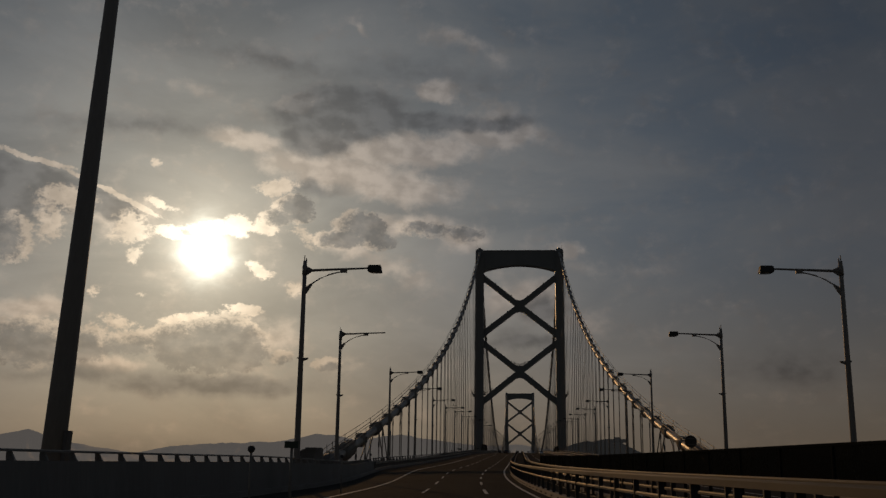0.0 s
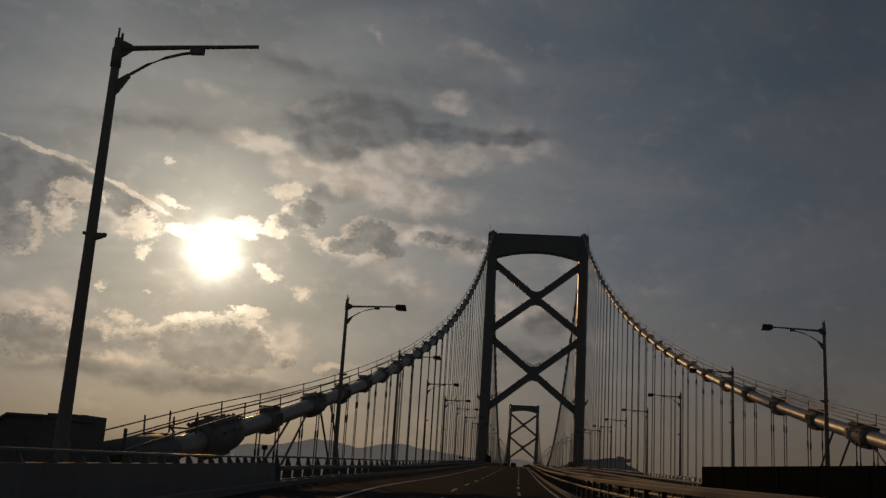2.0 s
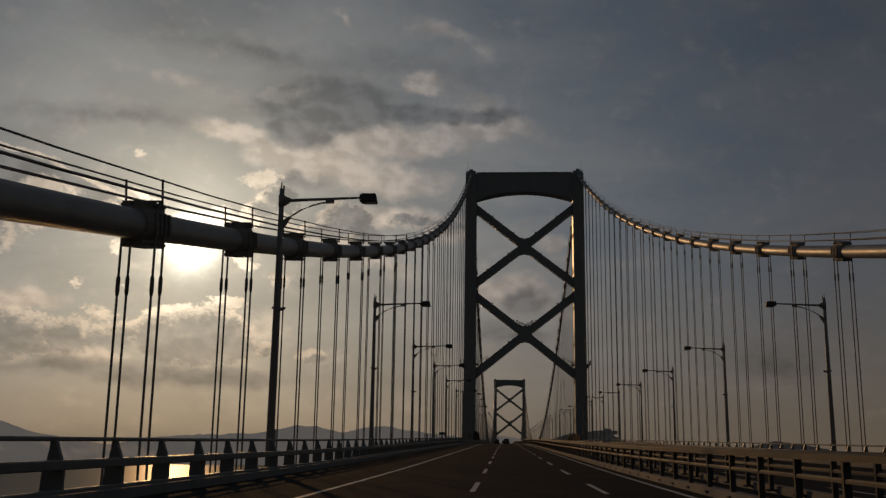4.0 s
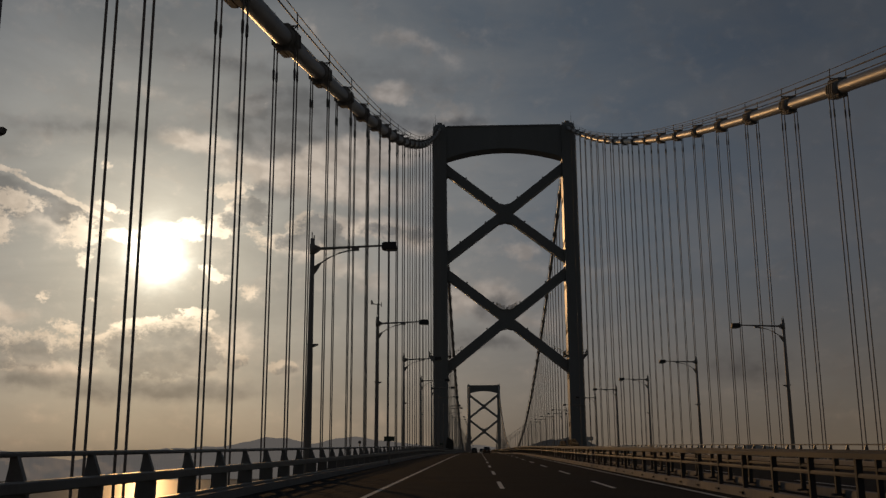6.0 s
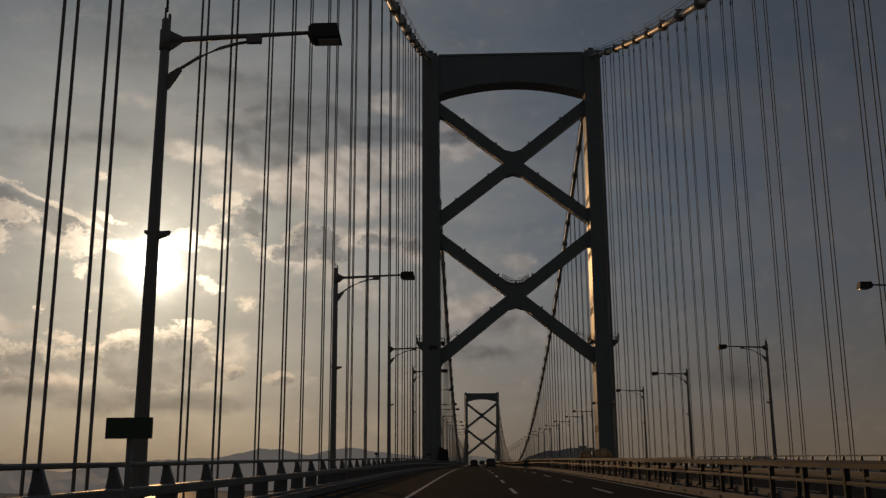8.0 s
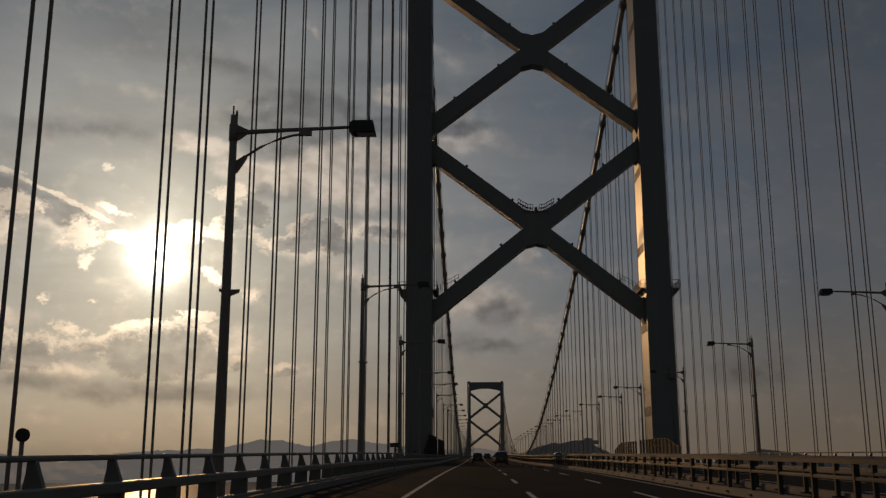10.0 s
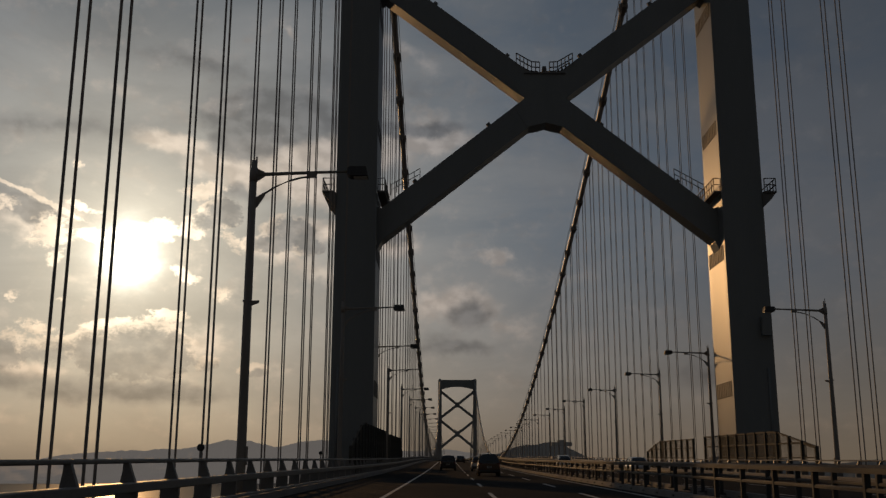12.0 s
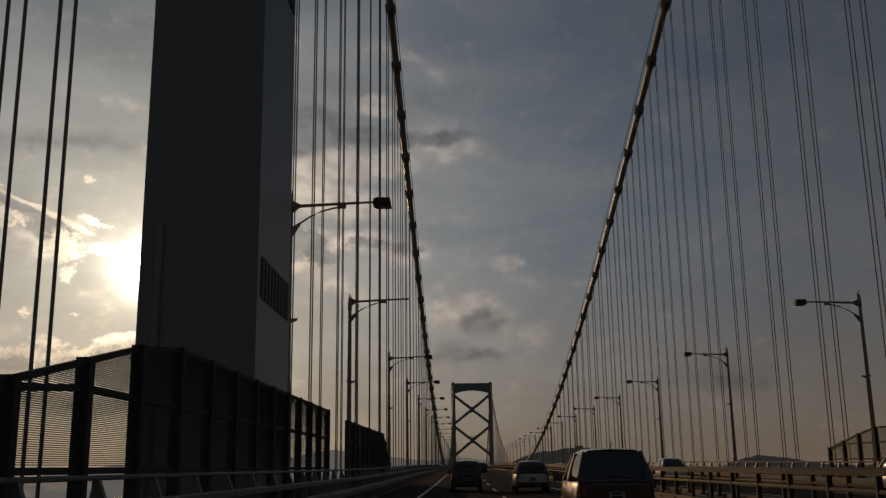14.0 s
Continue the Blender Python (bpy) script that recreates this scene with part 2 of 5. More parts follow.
dark = g.mix(1.0, base, (0.64, 0.63, 0.64, 1), "MULTIPLY")
dark = g.mix(1.0, dark, tint(g.smooth(relief, -0.13, 0.13, 0.84, 1.20)), "MULTIPLY")
sky = g.mix(g.math("MULTIPLY", grey, 0.88), sky, dark)
edge = g.mix(1.0, lit, (1.10, 1.08, 1.04, 1), "MULTIPLY")
edge = g.mix(1.0, edge, g.mix(g.smooth(away, 0.5, 5.5), (0.55, 0.49, 0.38, 1), (0, 0, 0, 1)), "ADD")
sky = g.mix(g.math("MULTIPLY", puff, 0.80), sky, edge)
sky = g.mix(g.math("MULTIPLY", heap, g.smooth(el, 4.5, 11.0, 0.60, 0.82)), sky, g.mix(heap_shade, edge, dark))
# the bright ragged gap in the clouds round the sun
ragged = g.math("ADD", away, g.math("MULTIPLY", g.math("SUBTRACT", billow, 0.5), 3.0))
core = g.math("EXPONENT", g.math("MULTIPLY", g.math("POWER", g.math("MAXIMUM", g.math("DIVIDE", ragged, 1.35), 0.0), 2.0), -1.0))
core = g.math("MULTIPLY", core, g.math("SUBTRACT", 1.0, g.math("MULTIPLY", g.math("MULTIPLY", heap, heap_shade), 0.6)))
glow = g.math("EXPONENT", g.math("MULTIPLY", away, -0.60))
disc = g.math("EXPONENT", g.math("MULTIPLY", g.math("POWER", g.math("DIVIDE", away, 0.75), 2.0), -1.0))
light = g.mix(1.0, g.mix(core, (0, 0, 0, 1), (1.5, 1.32, 1.0, 1)), g.mix(glow, (0, 0, 0, 1), (0.60, 0.51, 0.36, 1)), "ADD")
light = g.mix(1.0, light, g.mix(disc, (0, 0, 0, 1), (2.5, 2.2, 1.7, 1)), "ADD")
sky = g.mix(1.0, sky, light, "ADD")
sky = g.mix(1.0, sky, (0.945, 1.01, 1.085, 1), "MULTIPLY")
ground_haze = g.smooth(el, -1.5, 0.0)
sky = g.mix(ground_haze, (0.05, 0.045, 0.042, 1), sky)
bg = g.node("ShaderNodeBackground")
g.put(bg.inputs[0], sky)
bg.inputs[1].default_value = 1.0
g.tree.links.new(bg.outputs[0], g.node("ShaderNodeOutputWorld").inputs[0])

# ---- materials ----
def surface(name, color, rough=0.6, metal=0.0, grain=0.25, scale=1.0, bump=0.15, stain=0.3, fine=14.0, streak=False, spec=0.5, coat=0.0):
    """A painted, cast or bare surface: base colour with stains at a large scale, grain at a small one, and a fine relief."""
    m = bpy.data.materials.new(name)
    m.use_nodes = True
    g = Graph(m.node_tree)
    at = g.node("ShaderNodeTexCoord").outputs["Object"]
    if streak:
        at = g.vec("MULTIPLY", at, (1.0, 1.0, 0.12))
    big = g.noise(at, 0.35 * scale, 5, 0.6)
    small = g.noise(at, fine * scale, 4, 0.6)
    info = g.node("ShaderNodeObjectInfo").outputs["Random"]
    tone = g.math("ADD", g.math("ADD", 1.0, g.math("MULTIPLY", g.math("SUBTRACT", big, 0.5), stain * 2)), g.math("MULTIPLY", g.math("SUBTRACT", small, 0.5), grain * 2))
    tone = g.math("ADD", tone, g.math("MULTIPLY", g.math("SUBTRACT", info, 0.5), 0.08))
    c = g.node("ShaderNodeCombineXYZ")
    for k in range(3):
        g.put(c.inputs[k], tone)
    b = g.node("ShaderNodeBsdfPrincipled")
    g.put(b.inputs["Base Color"], g.mix(1.0, (*color, 1), c.outputs[0], "MULTIPLY"))
    g.put(b.inputs["Roughness"], g.math("ADD", rough - 0.1, g.math("MULTIPLY", big, 0.2), True))
    b.inputs["Metallic"].default_value = metal
    b.inputs["Specular IOR Level"].default_value = spec
    b.inputs["Coat Weight"].default_value = coat
    b.inputs["Coat Roughness"].default_value = 0.08
    if bump:
        bp = g.node("ShaderNodeBump")
        bp.inputs["Strength"].default_value, bp.inputs["Distance"].default_value = bump, 0.02
        g.put(bp.inputs["Height"], small)
        g.tree.links.new(bp.outputs[0], b.inputs["Normal"])
    g.tree.links.new(b.outputs[0], g.node("ShaderNodeOutputMaterial").inputs[0])
    return m


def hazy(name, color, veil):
    """Far wooded slopes; an even glow of the surface stands in for the haze before them."""
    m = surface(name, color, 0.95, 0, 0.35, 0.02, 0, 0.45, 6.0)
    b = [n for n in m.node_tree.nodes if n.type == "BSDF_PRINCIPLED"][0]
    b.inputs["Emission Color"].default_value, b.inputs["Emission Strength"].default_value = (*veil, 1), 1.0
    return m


TOWER_PAINT = surface("tower_paint", (0.22, 0.235, 0.235), 0.40, 0, 0.06, 0.6, 0.05, 0.16, 9.0, True, 0.22)
CABLE_PAINT = surface("cable_paint", (0.31, 0.30, 0.28), 0.45, 0, 0.22, 1.6, 0.2, 0.5, 7.0)
ROPE_STEEL = surface("rope_steel", (0.26, 0.235, 0.21), 0.65, 0.0, 0.2, 1.0, 0.2, 0.25, 30.0)
CAST_STEEL = surface("cast_steel", (0.17, 0.165, 0.158), 0.65, 0.0, 0.25, 1.0, 0.3, 0.35, 14, False, 0.2)
SPLICE = surface("splice_paint", (0.10, 0.10, 0.098), 0.6, 0, 0.15, 1.0, 0.1, 0.25, 9, False, 0.2)
COLLAR = surface("collar_paint", (0.25, 0.235, 0.215), 0.7, 0, 0.35, 1.5, 0.5, 0.5, 6, False, 0.2)
GALVANISED = surface("galvanised", (0.065, 0.066, 0.066), 0.6, 0.0, 0.15, 2.0, 0.08, 0.3, 14, False, 0.1)
RAIL_PAINT = surface("rail_paint", (0.21, 0.21, 0.205), 0.45, 0.0, 0.2, 2.0, 0.1, 0.35, 14, False, 0.15)
POST_STEEL = surface("post_steel", (0.28, 0.26, 0.235), 0.55, 0.0, 0.2, 2.0, 0.1, 0.3, 14, True, 0.2)
ASPHALT = surface("asphalt", (0.050, 0.050, 0.049), 0.95, 0, 0.45, 1.0, 0.9, 0.3, 26.0, False, 0.01)
CONCRETE = surface("concrete", (0.22, 0.21, 0.20), 0.85, 0, 0.22, 1.0, 0.4, 0.4, 9.0, True)
LINE_PAINT = surface("line_paint", (0.62, 0.61, 0.57), 0.65, 0, 0.35, 2.0, 0.2, 0.4, 18.0)
DARK_PANEL = surface("dark_panel", (0.026, 0.027, 0.026), 0.8, 0.0, 0.2, 1.0, 0.1, 0.3, 14, False, 0.0)
FENCE = surface("fence_paint", (0.075, 0.078, 0.072), 0.7, 0.0, 0.2, 1.0, 0.1, 0.3, 14, False, 0.1)
SMOKED = surface("smoked_panel", (0.020, 0.022, 0.021), 0.8, 0.0, 0.2, 1.0, 0.0, 0.3, 14, False, 0.0)
tree = SMOKED.node_tree
shader, out = [n for n in tree.nodes if n.type == "BSDF_PRINCIPLED"][0], [n for n in tree.nodes if n.type == "OUTPUT_MATERIAL"][0]
clear, blend = tree.nodes.new("ShaderNodeBsdfTransparent"), tree.nodes.new("ShaderNodeMixShader")
blend.inputs[0].default_value = 0.94
tree.links.new(clear.outputs[0], blend.inputs[1])
tree.links.new(shader.outputs[0], blend.inputs[2])
tree.links.new(blend.outputs[0], out.inputs[0])
LAMP_CASE = surface("lamp_case", (0.07, 0.07, 0.07), 0.65, 0.0, 0.15, 3.0, 0.05, 0.2, 14, False, 0.15)
LAMP_GLASS = surface("lamp_glass", (0.55, 0.55, 0.52), 0.2, 0, 0.05, 3.0, 0, 0.1)
# the second colour is haze put into the emission of each hill
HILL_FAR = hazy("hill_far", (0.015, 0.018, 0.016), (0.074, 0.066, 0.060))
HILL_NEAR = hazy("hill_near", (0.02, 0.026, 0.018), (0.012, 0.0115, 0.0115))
SIGN_BACK = surface("sign_back", (0.06, 0.085, 0.06), 0.55, 0.0, 0.1, 3.0, 0.05, 0.2)
TYRE = surface("tyre_rubber", (0.025, 0.025, 0.025), 0.8, 0, 0.2, 4.0, 0.2, 0.2)
TRIM = surface("car_trim", (0.03, 0.03, 0.03), 0.45, 0, 0.1, 4.0, 0, 0.1)
CAR_GLASS = surface("car_glass", (0.012, 0.013, 0.014), 0.06, 0, 0.02, 4.0, 0, 0.05, 14, False, 0.9)
TAIL_LENS = surface("tail_lens", (0.12, 0.012, 0.010), 0.25, 0, 0.05, 4.0, 0, 0.1)
PLATE = surface("plate_paint", (0.30, 0.30, 0.28), 0.4, 0, 0.05, 6.0, 0, 0.1)
CHROME = surface("chrome", (0.6, 0.6, 0.6), 0.15, 1.0, 0.05, 4.0, 0, 0.1)
PAINT_BLACK = surface("paint_black", (0.018, 0.018, 0.022), 0.3, 0.2, 0.03, 3.0, 0, 0.06, 14, False, 0.6, 1.0)
PAINT_SILVER = surface("paint_silver", (0.60, 0.61, 0.63), 0.32, 0.25, 0.03, 3.0, 0, 0.06, 14, False, 0.6, 1.0)
PAINT_COPPER = surface("paint_copper", (0.075, 0.036, 0.026), 0.34, 0.4, 0.03, 3.0, 0, 0.06, 14, False, 0.6, 1.0)
PAINT_WHITE = surface("paint_white", (0.70, 0.70, 0.68), 0.30, 0.0, 0.03, 3.0, 0, 0.06, 14, False, 0.6, 1.0)

sea_mat = bpy.data.materials.new("sea_water")
sea_mat.use_nodes = True
g = Graph(sea_mat.node_tree)
pos = g.node("ShaderNodeTexCoord").outputs["Object"]
swell = g.noise(g.vec("MULTIPLY", pos, (1, 0.55, 1)), 0.05, 6, 0.6, False, 0.4)
chop = g.noise(g.vec("MULTIPLY", pos, (1, 0.5, 1)), 0.45, 5, 0.65)
bs = g.node("ShaderNodeBsdfPrincipled")
bs.inputs["Base Color"].default_value = (0.07, 0.075, 0.072, 1)
bs.inputs["Roughness"].default_value, bs.inputs["Specular IOR Level"].default_value = 1.0, 0.0
gl = g.node("ShaderNodeBsdfGlossy")
gl.inputs["Color"].default_value = (0.75, 0.75, 0.75, 1)
gl.inputs["Roughness"].default_value = 0.24
b1 = g.node("ShaderNodeBump")
b1.inputs["Strength"].default_value, b1.inputs["Distance"].default_value = 0.22, 1.0
g.put(b1.inputs["Height"], g.math("ADD", swell, g.math("MULTIPLY", chop, 0.25)))
g.tree.links.new(b1.outputs[0], gl.inputs["Normal"])
mx = g.node("ShaderNodeMixShader")
mx.inputs[0].default_value = 0.16
g.tree.links.new(bs.outputs[0], mx.inputs[1])
g.tree.links.new(gl.outputs[0], mx.inputs[2])
g.tree.links.new(mx.outputs[0], g.node("ShaderNodeOutputMaterial").inputs[0])


# ---- mesh helpers ----
def box(bm, lo, hi, taper=None):
    """A box from corner lo to corner hi; taper shrinks its top in x and y."""
    (x0, y0, z0), (x1, y1, z1) = lo, hi
    tx, ty = taper or (0, 0)
    v = [bm.verts.new(p) for p in ((x0, y0, z0), (x1, y0, z0), (x1, y1, z0), (x0, y1, z0), (x0 + tx, y0 + ty, z1), (x1 - tx, y0 + ty, z1), (x1 - tx, y1 - ty, z1), (x0 + tx, y1 - ty, z1))]
    for q in ((3, 2, 1, 0), (4, 5, 6, 7), (0, 1, 5, 4), (1, 2, 6, 5), (2, 3, 7, 6), (3, 0, 4, 7)):
        bm.faces.new([v[i] for i in q])


def extrude(bm, outline, y0, y1):
    """A plate: an outline in x and z (counter-clockwise seen from -y), from y0 to y1."""
    a = [bm.verts.new((x, y0, z)) for x, z in outline]
    b = [bm.verts.new((x, y1, z)) for x, z in outline]
    bm.faces.new(a)
    bm.faces.new(b[::-1])
    for i in range(len(a)):
        j = (i + 1) % len(a)
        bm.faces.new((a[j], a[i], b[i], b[j]))


def extrude_x(bm, outline, x0, x1):
    """A plate: an outline in y and z, from x0 to x1."""
    a = [bm.verts.new((x0, y, z)) for y, z in outline]
    b = [bm.verts.new((x1, y, z)) for y, z in outline]
    bm.faces.new(a[::-1])
    bm.faces.new(b)
    for i in range(len(a)):
        j = (i + 1) % len(a)
        bm.faces.new((a[i], a[j], b[j], b[i]))


def beam(bm, p, q, w, h, up=(0, 0, 1)):
    """A square bar from p to q, w wide and h high."""
    p, q = Vector(p), Vector(q)
    d = (q - p).normalized()
    s = d.cross(Vector(up))
    s = s.normalized() if s.length > 1e-4 else Vector((1, 0, 0))
    u = s.cross(d)
    v = [bm.verts.new(e + s * (a * w / 2) + u * (b * h / 2)) for e in (p, q) for a, b in ((-1, -1), (1, -1), (1, 1), (-1, 1))]
    for f in ((0, 1, 2, 3), (7, 6, 5, 4), (0, 4, 5, 1), (1, 5, 6, 2), (2, 6, 7, 3), (3, 7, 4, 0)):
        bm.faces.new([v[i] for i in f])


def tube(bm, pts, radii, sides=8, caps=True):
    """A round bar along points, with a radius at each."""
    pts = [Vector(p) for p in pts]
    if not isinstance(radii, (list, tuple)):
        radii = [radii] * len(pts)
    rings = []
    for i, p in enumerate(pts):
        d = (pts[min(i + 1, len(pts) - 1)] - pts[max(i - 1, 0)]).normalized()
        ref = Vector((1, 0, 0)) if abs(d.x) < 0.9 else Vector((0, 0, 1))
        s = d.cross(ref).normalized()
        u = s.cross(d)
        rings.append([bm.verts.new(p + (s * math.cos(k * math.tau / sides) + u * math.sin(k * math.tau / sides)) * radii[i]) for k in range(sides)])
    for a, b in zip(rings, rings[1:]):
        for k in range(sides):
            f = bm.faces.new((a[k], b[k], b[(k + 1) % sides], a[(k + 1) % sides]))
            f.smooth = sides > 5
    if caps:
        bm.faces.new(rings[0])
        bm.faces.new(rings[-1][::-1])


def mesh_of(name, bm, material, bevel=0.0):
    if bevel:
        bmesh.ops.bevel(bm, geom=[e for e in bm.edges if e.is_manifold and e.calc_face_angle(0) > 0.5], offset=bevel, segments=1, affect="EDGES", clamp_overlap=True)
    bmesh.ops.recalc_face_normals(bm, faces=bm.faces)
    me = bpy.data.meshes.new(name)
    bm.to_mesh(me)
    bm.free()
    me.materials.append(material)
    return me


def part(name, bm, material, parent, label="", bevel=0.0):
    ob = new(name, mesh_of(name, bm, material, bevel))
    ob.parent = parent
    return tagged(ob, label)


def thing(name, label, category, group="", kind="", at=(0, 0, 0)):
    ob = new(name)
    ob.empty_display_size = 0.3
    ob.location = at
    return tagged(ob, label, category, group, kind)


def solid(name, bm, material, label, category, group="", kind="", bevel=0.0):
    return tagged(new(name, mesh_of(name, bm, material, bevel)), label, category, group, kind)


def BM():
    return bmesh.new()


# ---- the line of the bridge ----
SPAN, SIDE = 876.0, 330.0
ROAD_Z = [(-700, -2.6), (-460, -2.15), (-410, -2.08), (-370, -2.12), (-329, -1.85), (-260, -0.93), (-206, 0.07), (-124, 1.61), (-83, 2.27), (-56, 2.61), (-29, 2.86),
          (30, 3.5), (94, 4.5), (200, 5.9), (438, 7.4), (676, 5.9), (876, 3.2), (1000, 1.2), (1300, -3.0)]
LAMP_Z = [(-420, 9.0), (-360, 9.3), (-330, 9.8), (-291, 10.4), (-232, 10.75), (-202, 11.1), (-172, 11.4), (-140, 11.75), (-110, 12.4), (-80, 13.4), (-49, 14.0), (-21, 14.2), (7, 14.5), (30, 14.85),
          (62, 15.5), (95, 16.1), (200, 17.4), (438, 18.8), (676, 17.2), (876, 14.6)]


def smooth_line(keys):
    ys = np.array([k[0] for k in keys], float)
    zs = np.array([k[1] for k in keys], float)
    grid = np.arange(ys[0], ys[-1] + 1, 2.0)
    raw = np.interp(grid, ys, zs)
    kern = np.hanning(31)
    kern /= kern.sum()
    soft = np.convolve(np.pad(raw, 15, mode="edge"), kern, mode="valid")
    return lambda y: float(np.interp(y, grid, soft))


road_z = smooth_line(ROAD_Z)
lamp_z = smooth_line(LAMP_Z)


def bend_x(y, x=-15.0):
    """How far the approach road shifts to the right at a distance x from the axis: its left side narrows, its right side runs straight."""
    if y > -290:
        return 0.0
    t = min(max((-296 - y) / 66, 0), 1)
    left, mid = 4.3 * t * t * (3 - 2 * t), min(0.0004 * (y + 290.0) ** 2, 5.0)
    return float(np.interp(x, [-15, -4, 0, 15], [left, mid, mid, 0.0]))


def cable_z(y):
    if y < 0:
        return 87.5 + 0.4225 * y + 0.00046035 * y * y
    if y > SPAN:
        return cable_z(SPAN - y)
    return 9.0 + 0.000409 * (y - 438.0) ** 2


def stations(y0, y1, step):
    n = max(1, round((y1 - y0) / step))
    return [y0 + (y1 - y0) * i / n for i in range(n + 1)]


def ribbon(bm, y0, y1, x0, x1, dz0, dz1, step=8.0):
    """A strip that follows the road, from x0 to x1 of the axis."""
    rows = []
    for y in stations(y0, y1, step):
        rows.append([bm.verts.new((x + bend_x(y, x), y, road_z(y) + dz)) for x, dz in ((x0, dz0), (x1, dz1))])
    for a, b in zip(rows, rows[1:]):
        bm.faces.new((a[0], a[1], b[1], b[0]))


def sweep(bm, y0, y1, outline, step=8.0, lift=None):
    """A closed section (x, height over the road) swept along the road; lift raises what is above half a metre."""
    rows = []
    for y in stations(y0, y1, step):
        up = lift(y) if lift else 0.0
        rows.append([bm.verts.new((x + bend_x(y, x), y, road_z(y) + dz + (up if dz > 0.6 else 0.0))) for x, dz in outline])
    n = len(outline)
    for a, b in zip(rows, rows[1:]):
        for k in range(n):
            bm.faces.new((a[k], a[(k + 1) % n], b[(k + 1) % n], b[k]))
    bm.faces.new(rows[0])
    bm.faces.new(rows[-1][::-1])


# ---- sea, hills ----
SEA = -46.0
bm = BM()
ring = [[bm.verts.new((r * math.sin(a), r * math.cos(a), SEA)) for a in (k * math.tau / 96 for k in range(96))] for r in (60, 600, 2000, 4700)]
for a, b in zip(ring, ring[1:]):
    for k in range(96):
        bm.faces.new((a[k], b[k], b[(k + 1) % 96], a[(k + 1) % 96]))
bm.faces.new(ring[0])
solid("water", bm, sea_mat, "dark choppy strait with sun glitter far below the bridge", "water", kind="structure")


def hill_range(name, eye_y, dist, keys, depth, material, label, seed):
    """A ridge whose crest has the given elevations (degrees) by azimuth, with spurs and gullies, rising out of the sea."""
    bm = BM()
    azs = [k[0] for k in keys]
    els = [k[1] for k in keys]
    n, m = int((azs[-1] - azs[0]) / 0.11), 9
    rows = []
    for i in range(n + 1):
        a = azs[0] + (azs[-1] - azs[0]) * i / n
        e = float(np.interp(a, azs, els))
        rough = noise.fractal(Vector((a * 0.9, seed, 0)), 1.0, 2.1, 5) * 0.10 + noise.noise(Vector((a * 9.0, seed, 3))) * 0.025
        top = max(dist * math.tan(radians(max(e + rough * min(1, e), 0.02))), 1.0)
        col = []
        for j in range(m + 1):
            t = j / m
            d = dist - depth * (1 - t) * (1 + 0.35 * noise.noise(Vector((a * 0.7, t * 2, seed))))
            h = SEA - 1 + (top - SEA + 1) * (t ** 0.8) * (1 - 0.25 * (1 - t) * (0.5 + noise.noise(Vector((a * 2.2, t * 3, seed + 5)))))
            col.append(bm.verts.new((d * math.sin(radians(a)), eye_y + d * math.cos(radians(a)), h if j < m else top)))
        back = dist + depth * 0.5
        col.append(bm.verts.new((back * math.sin(radians(a)), eye_y + back * math.cos(radians(a)), SEA - 1)))
        rows.append(col)
    for a, b in zip(rows, rows[1:]):
        for k in range(m + 1):
            bm.faces.new((a[k], b[k], b[k + 1], a[k + 1]))
    return solid(name, bm, material, label, "hills", kind="structure")


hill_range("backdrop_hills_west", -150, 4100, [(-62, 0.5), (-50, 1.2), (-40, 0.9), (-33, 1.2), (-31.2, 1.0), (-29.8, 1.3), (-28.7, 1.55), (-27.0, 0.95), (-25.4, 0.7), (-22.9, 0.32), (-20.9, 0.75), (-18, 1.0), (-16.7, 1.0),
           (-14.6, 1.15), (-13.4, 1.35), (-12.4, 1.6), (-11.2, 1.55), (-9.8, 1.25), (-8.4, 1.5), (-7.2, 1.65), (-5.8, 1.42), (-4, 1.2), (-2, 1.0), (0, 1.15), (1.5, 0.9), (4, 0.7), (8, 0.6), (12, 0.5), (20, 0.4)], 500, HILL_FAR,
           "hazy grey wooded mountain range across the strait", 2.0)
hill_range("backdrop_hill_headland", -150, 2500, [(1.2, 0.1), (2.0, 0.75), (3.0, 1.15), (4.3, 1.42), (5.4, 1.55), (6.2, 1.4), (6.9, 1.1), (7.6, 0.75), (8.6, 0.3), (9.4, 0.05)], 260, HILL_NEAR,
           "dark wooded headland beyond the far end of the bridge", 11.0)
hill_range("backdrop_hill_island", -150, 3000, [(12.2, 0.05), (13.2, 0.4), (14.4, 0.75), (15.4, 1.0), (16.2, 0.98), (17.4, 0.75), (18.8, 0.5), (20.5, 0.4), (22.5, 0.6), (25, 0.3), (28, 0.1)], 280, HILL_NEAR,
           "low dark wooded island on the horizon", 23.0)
# the lodge on the headland's crest, with the same haze glow as the slope
bm = BM()
box(bm, (-24, -10, 0), (24, 10, 9))
box(bm, (-10, -8, 9), (8, 8, 14))
lodge = thing("building", "small dark flat-roofed building on the headland's crest", "building", at=(2450 * math.sin(radians(6.1)), -150 + 2450 * math.cos(radians(6.1)), 58))
part("wall", bm, HILL_NEAR, lodge)

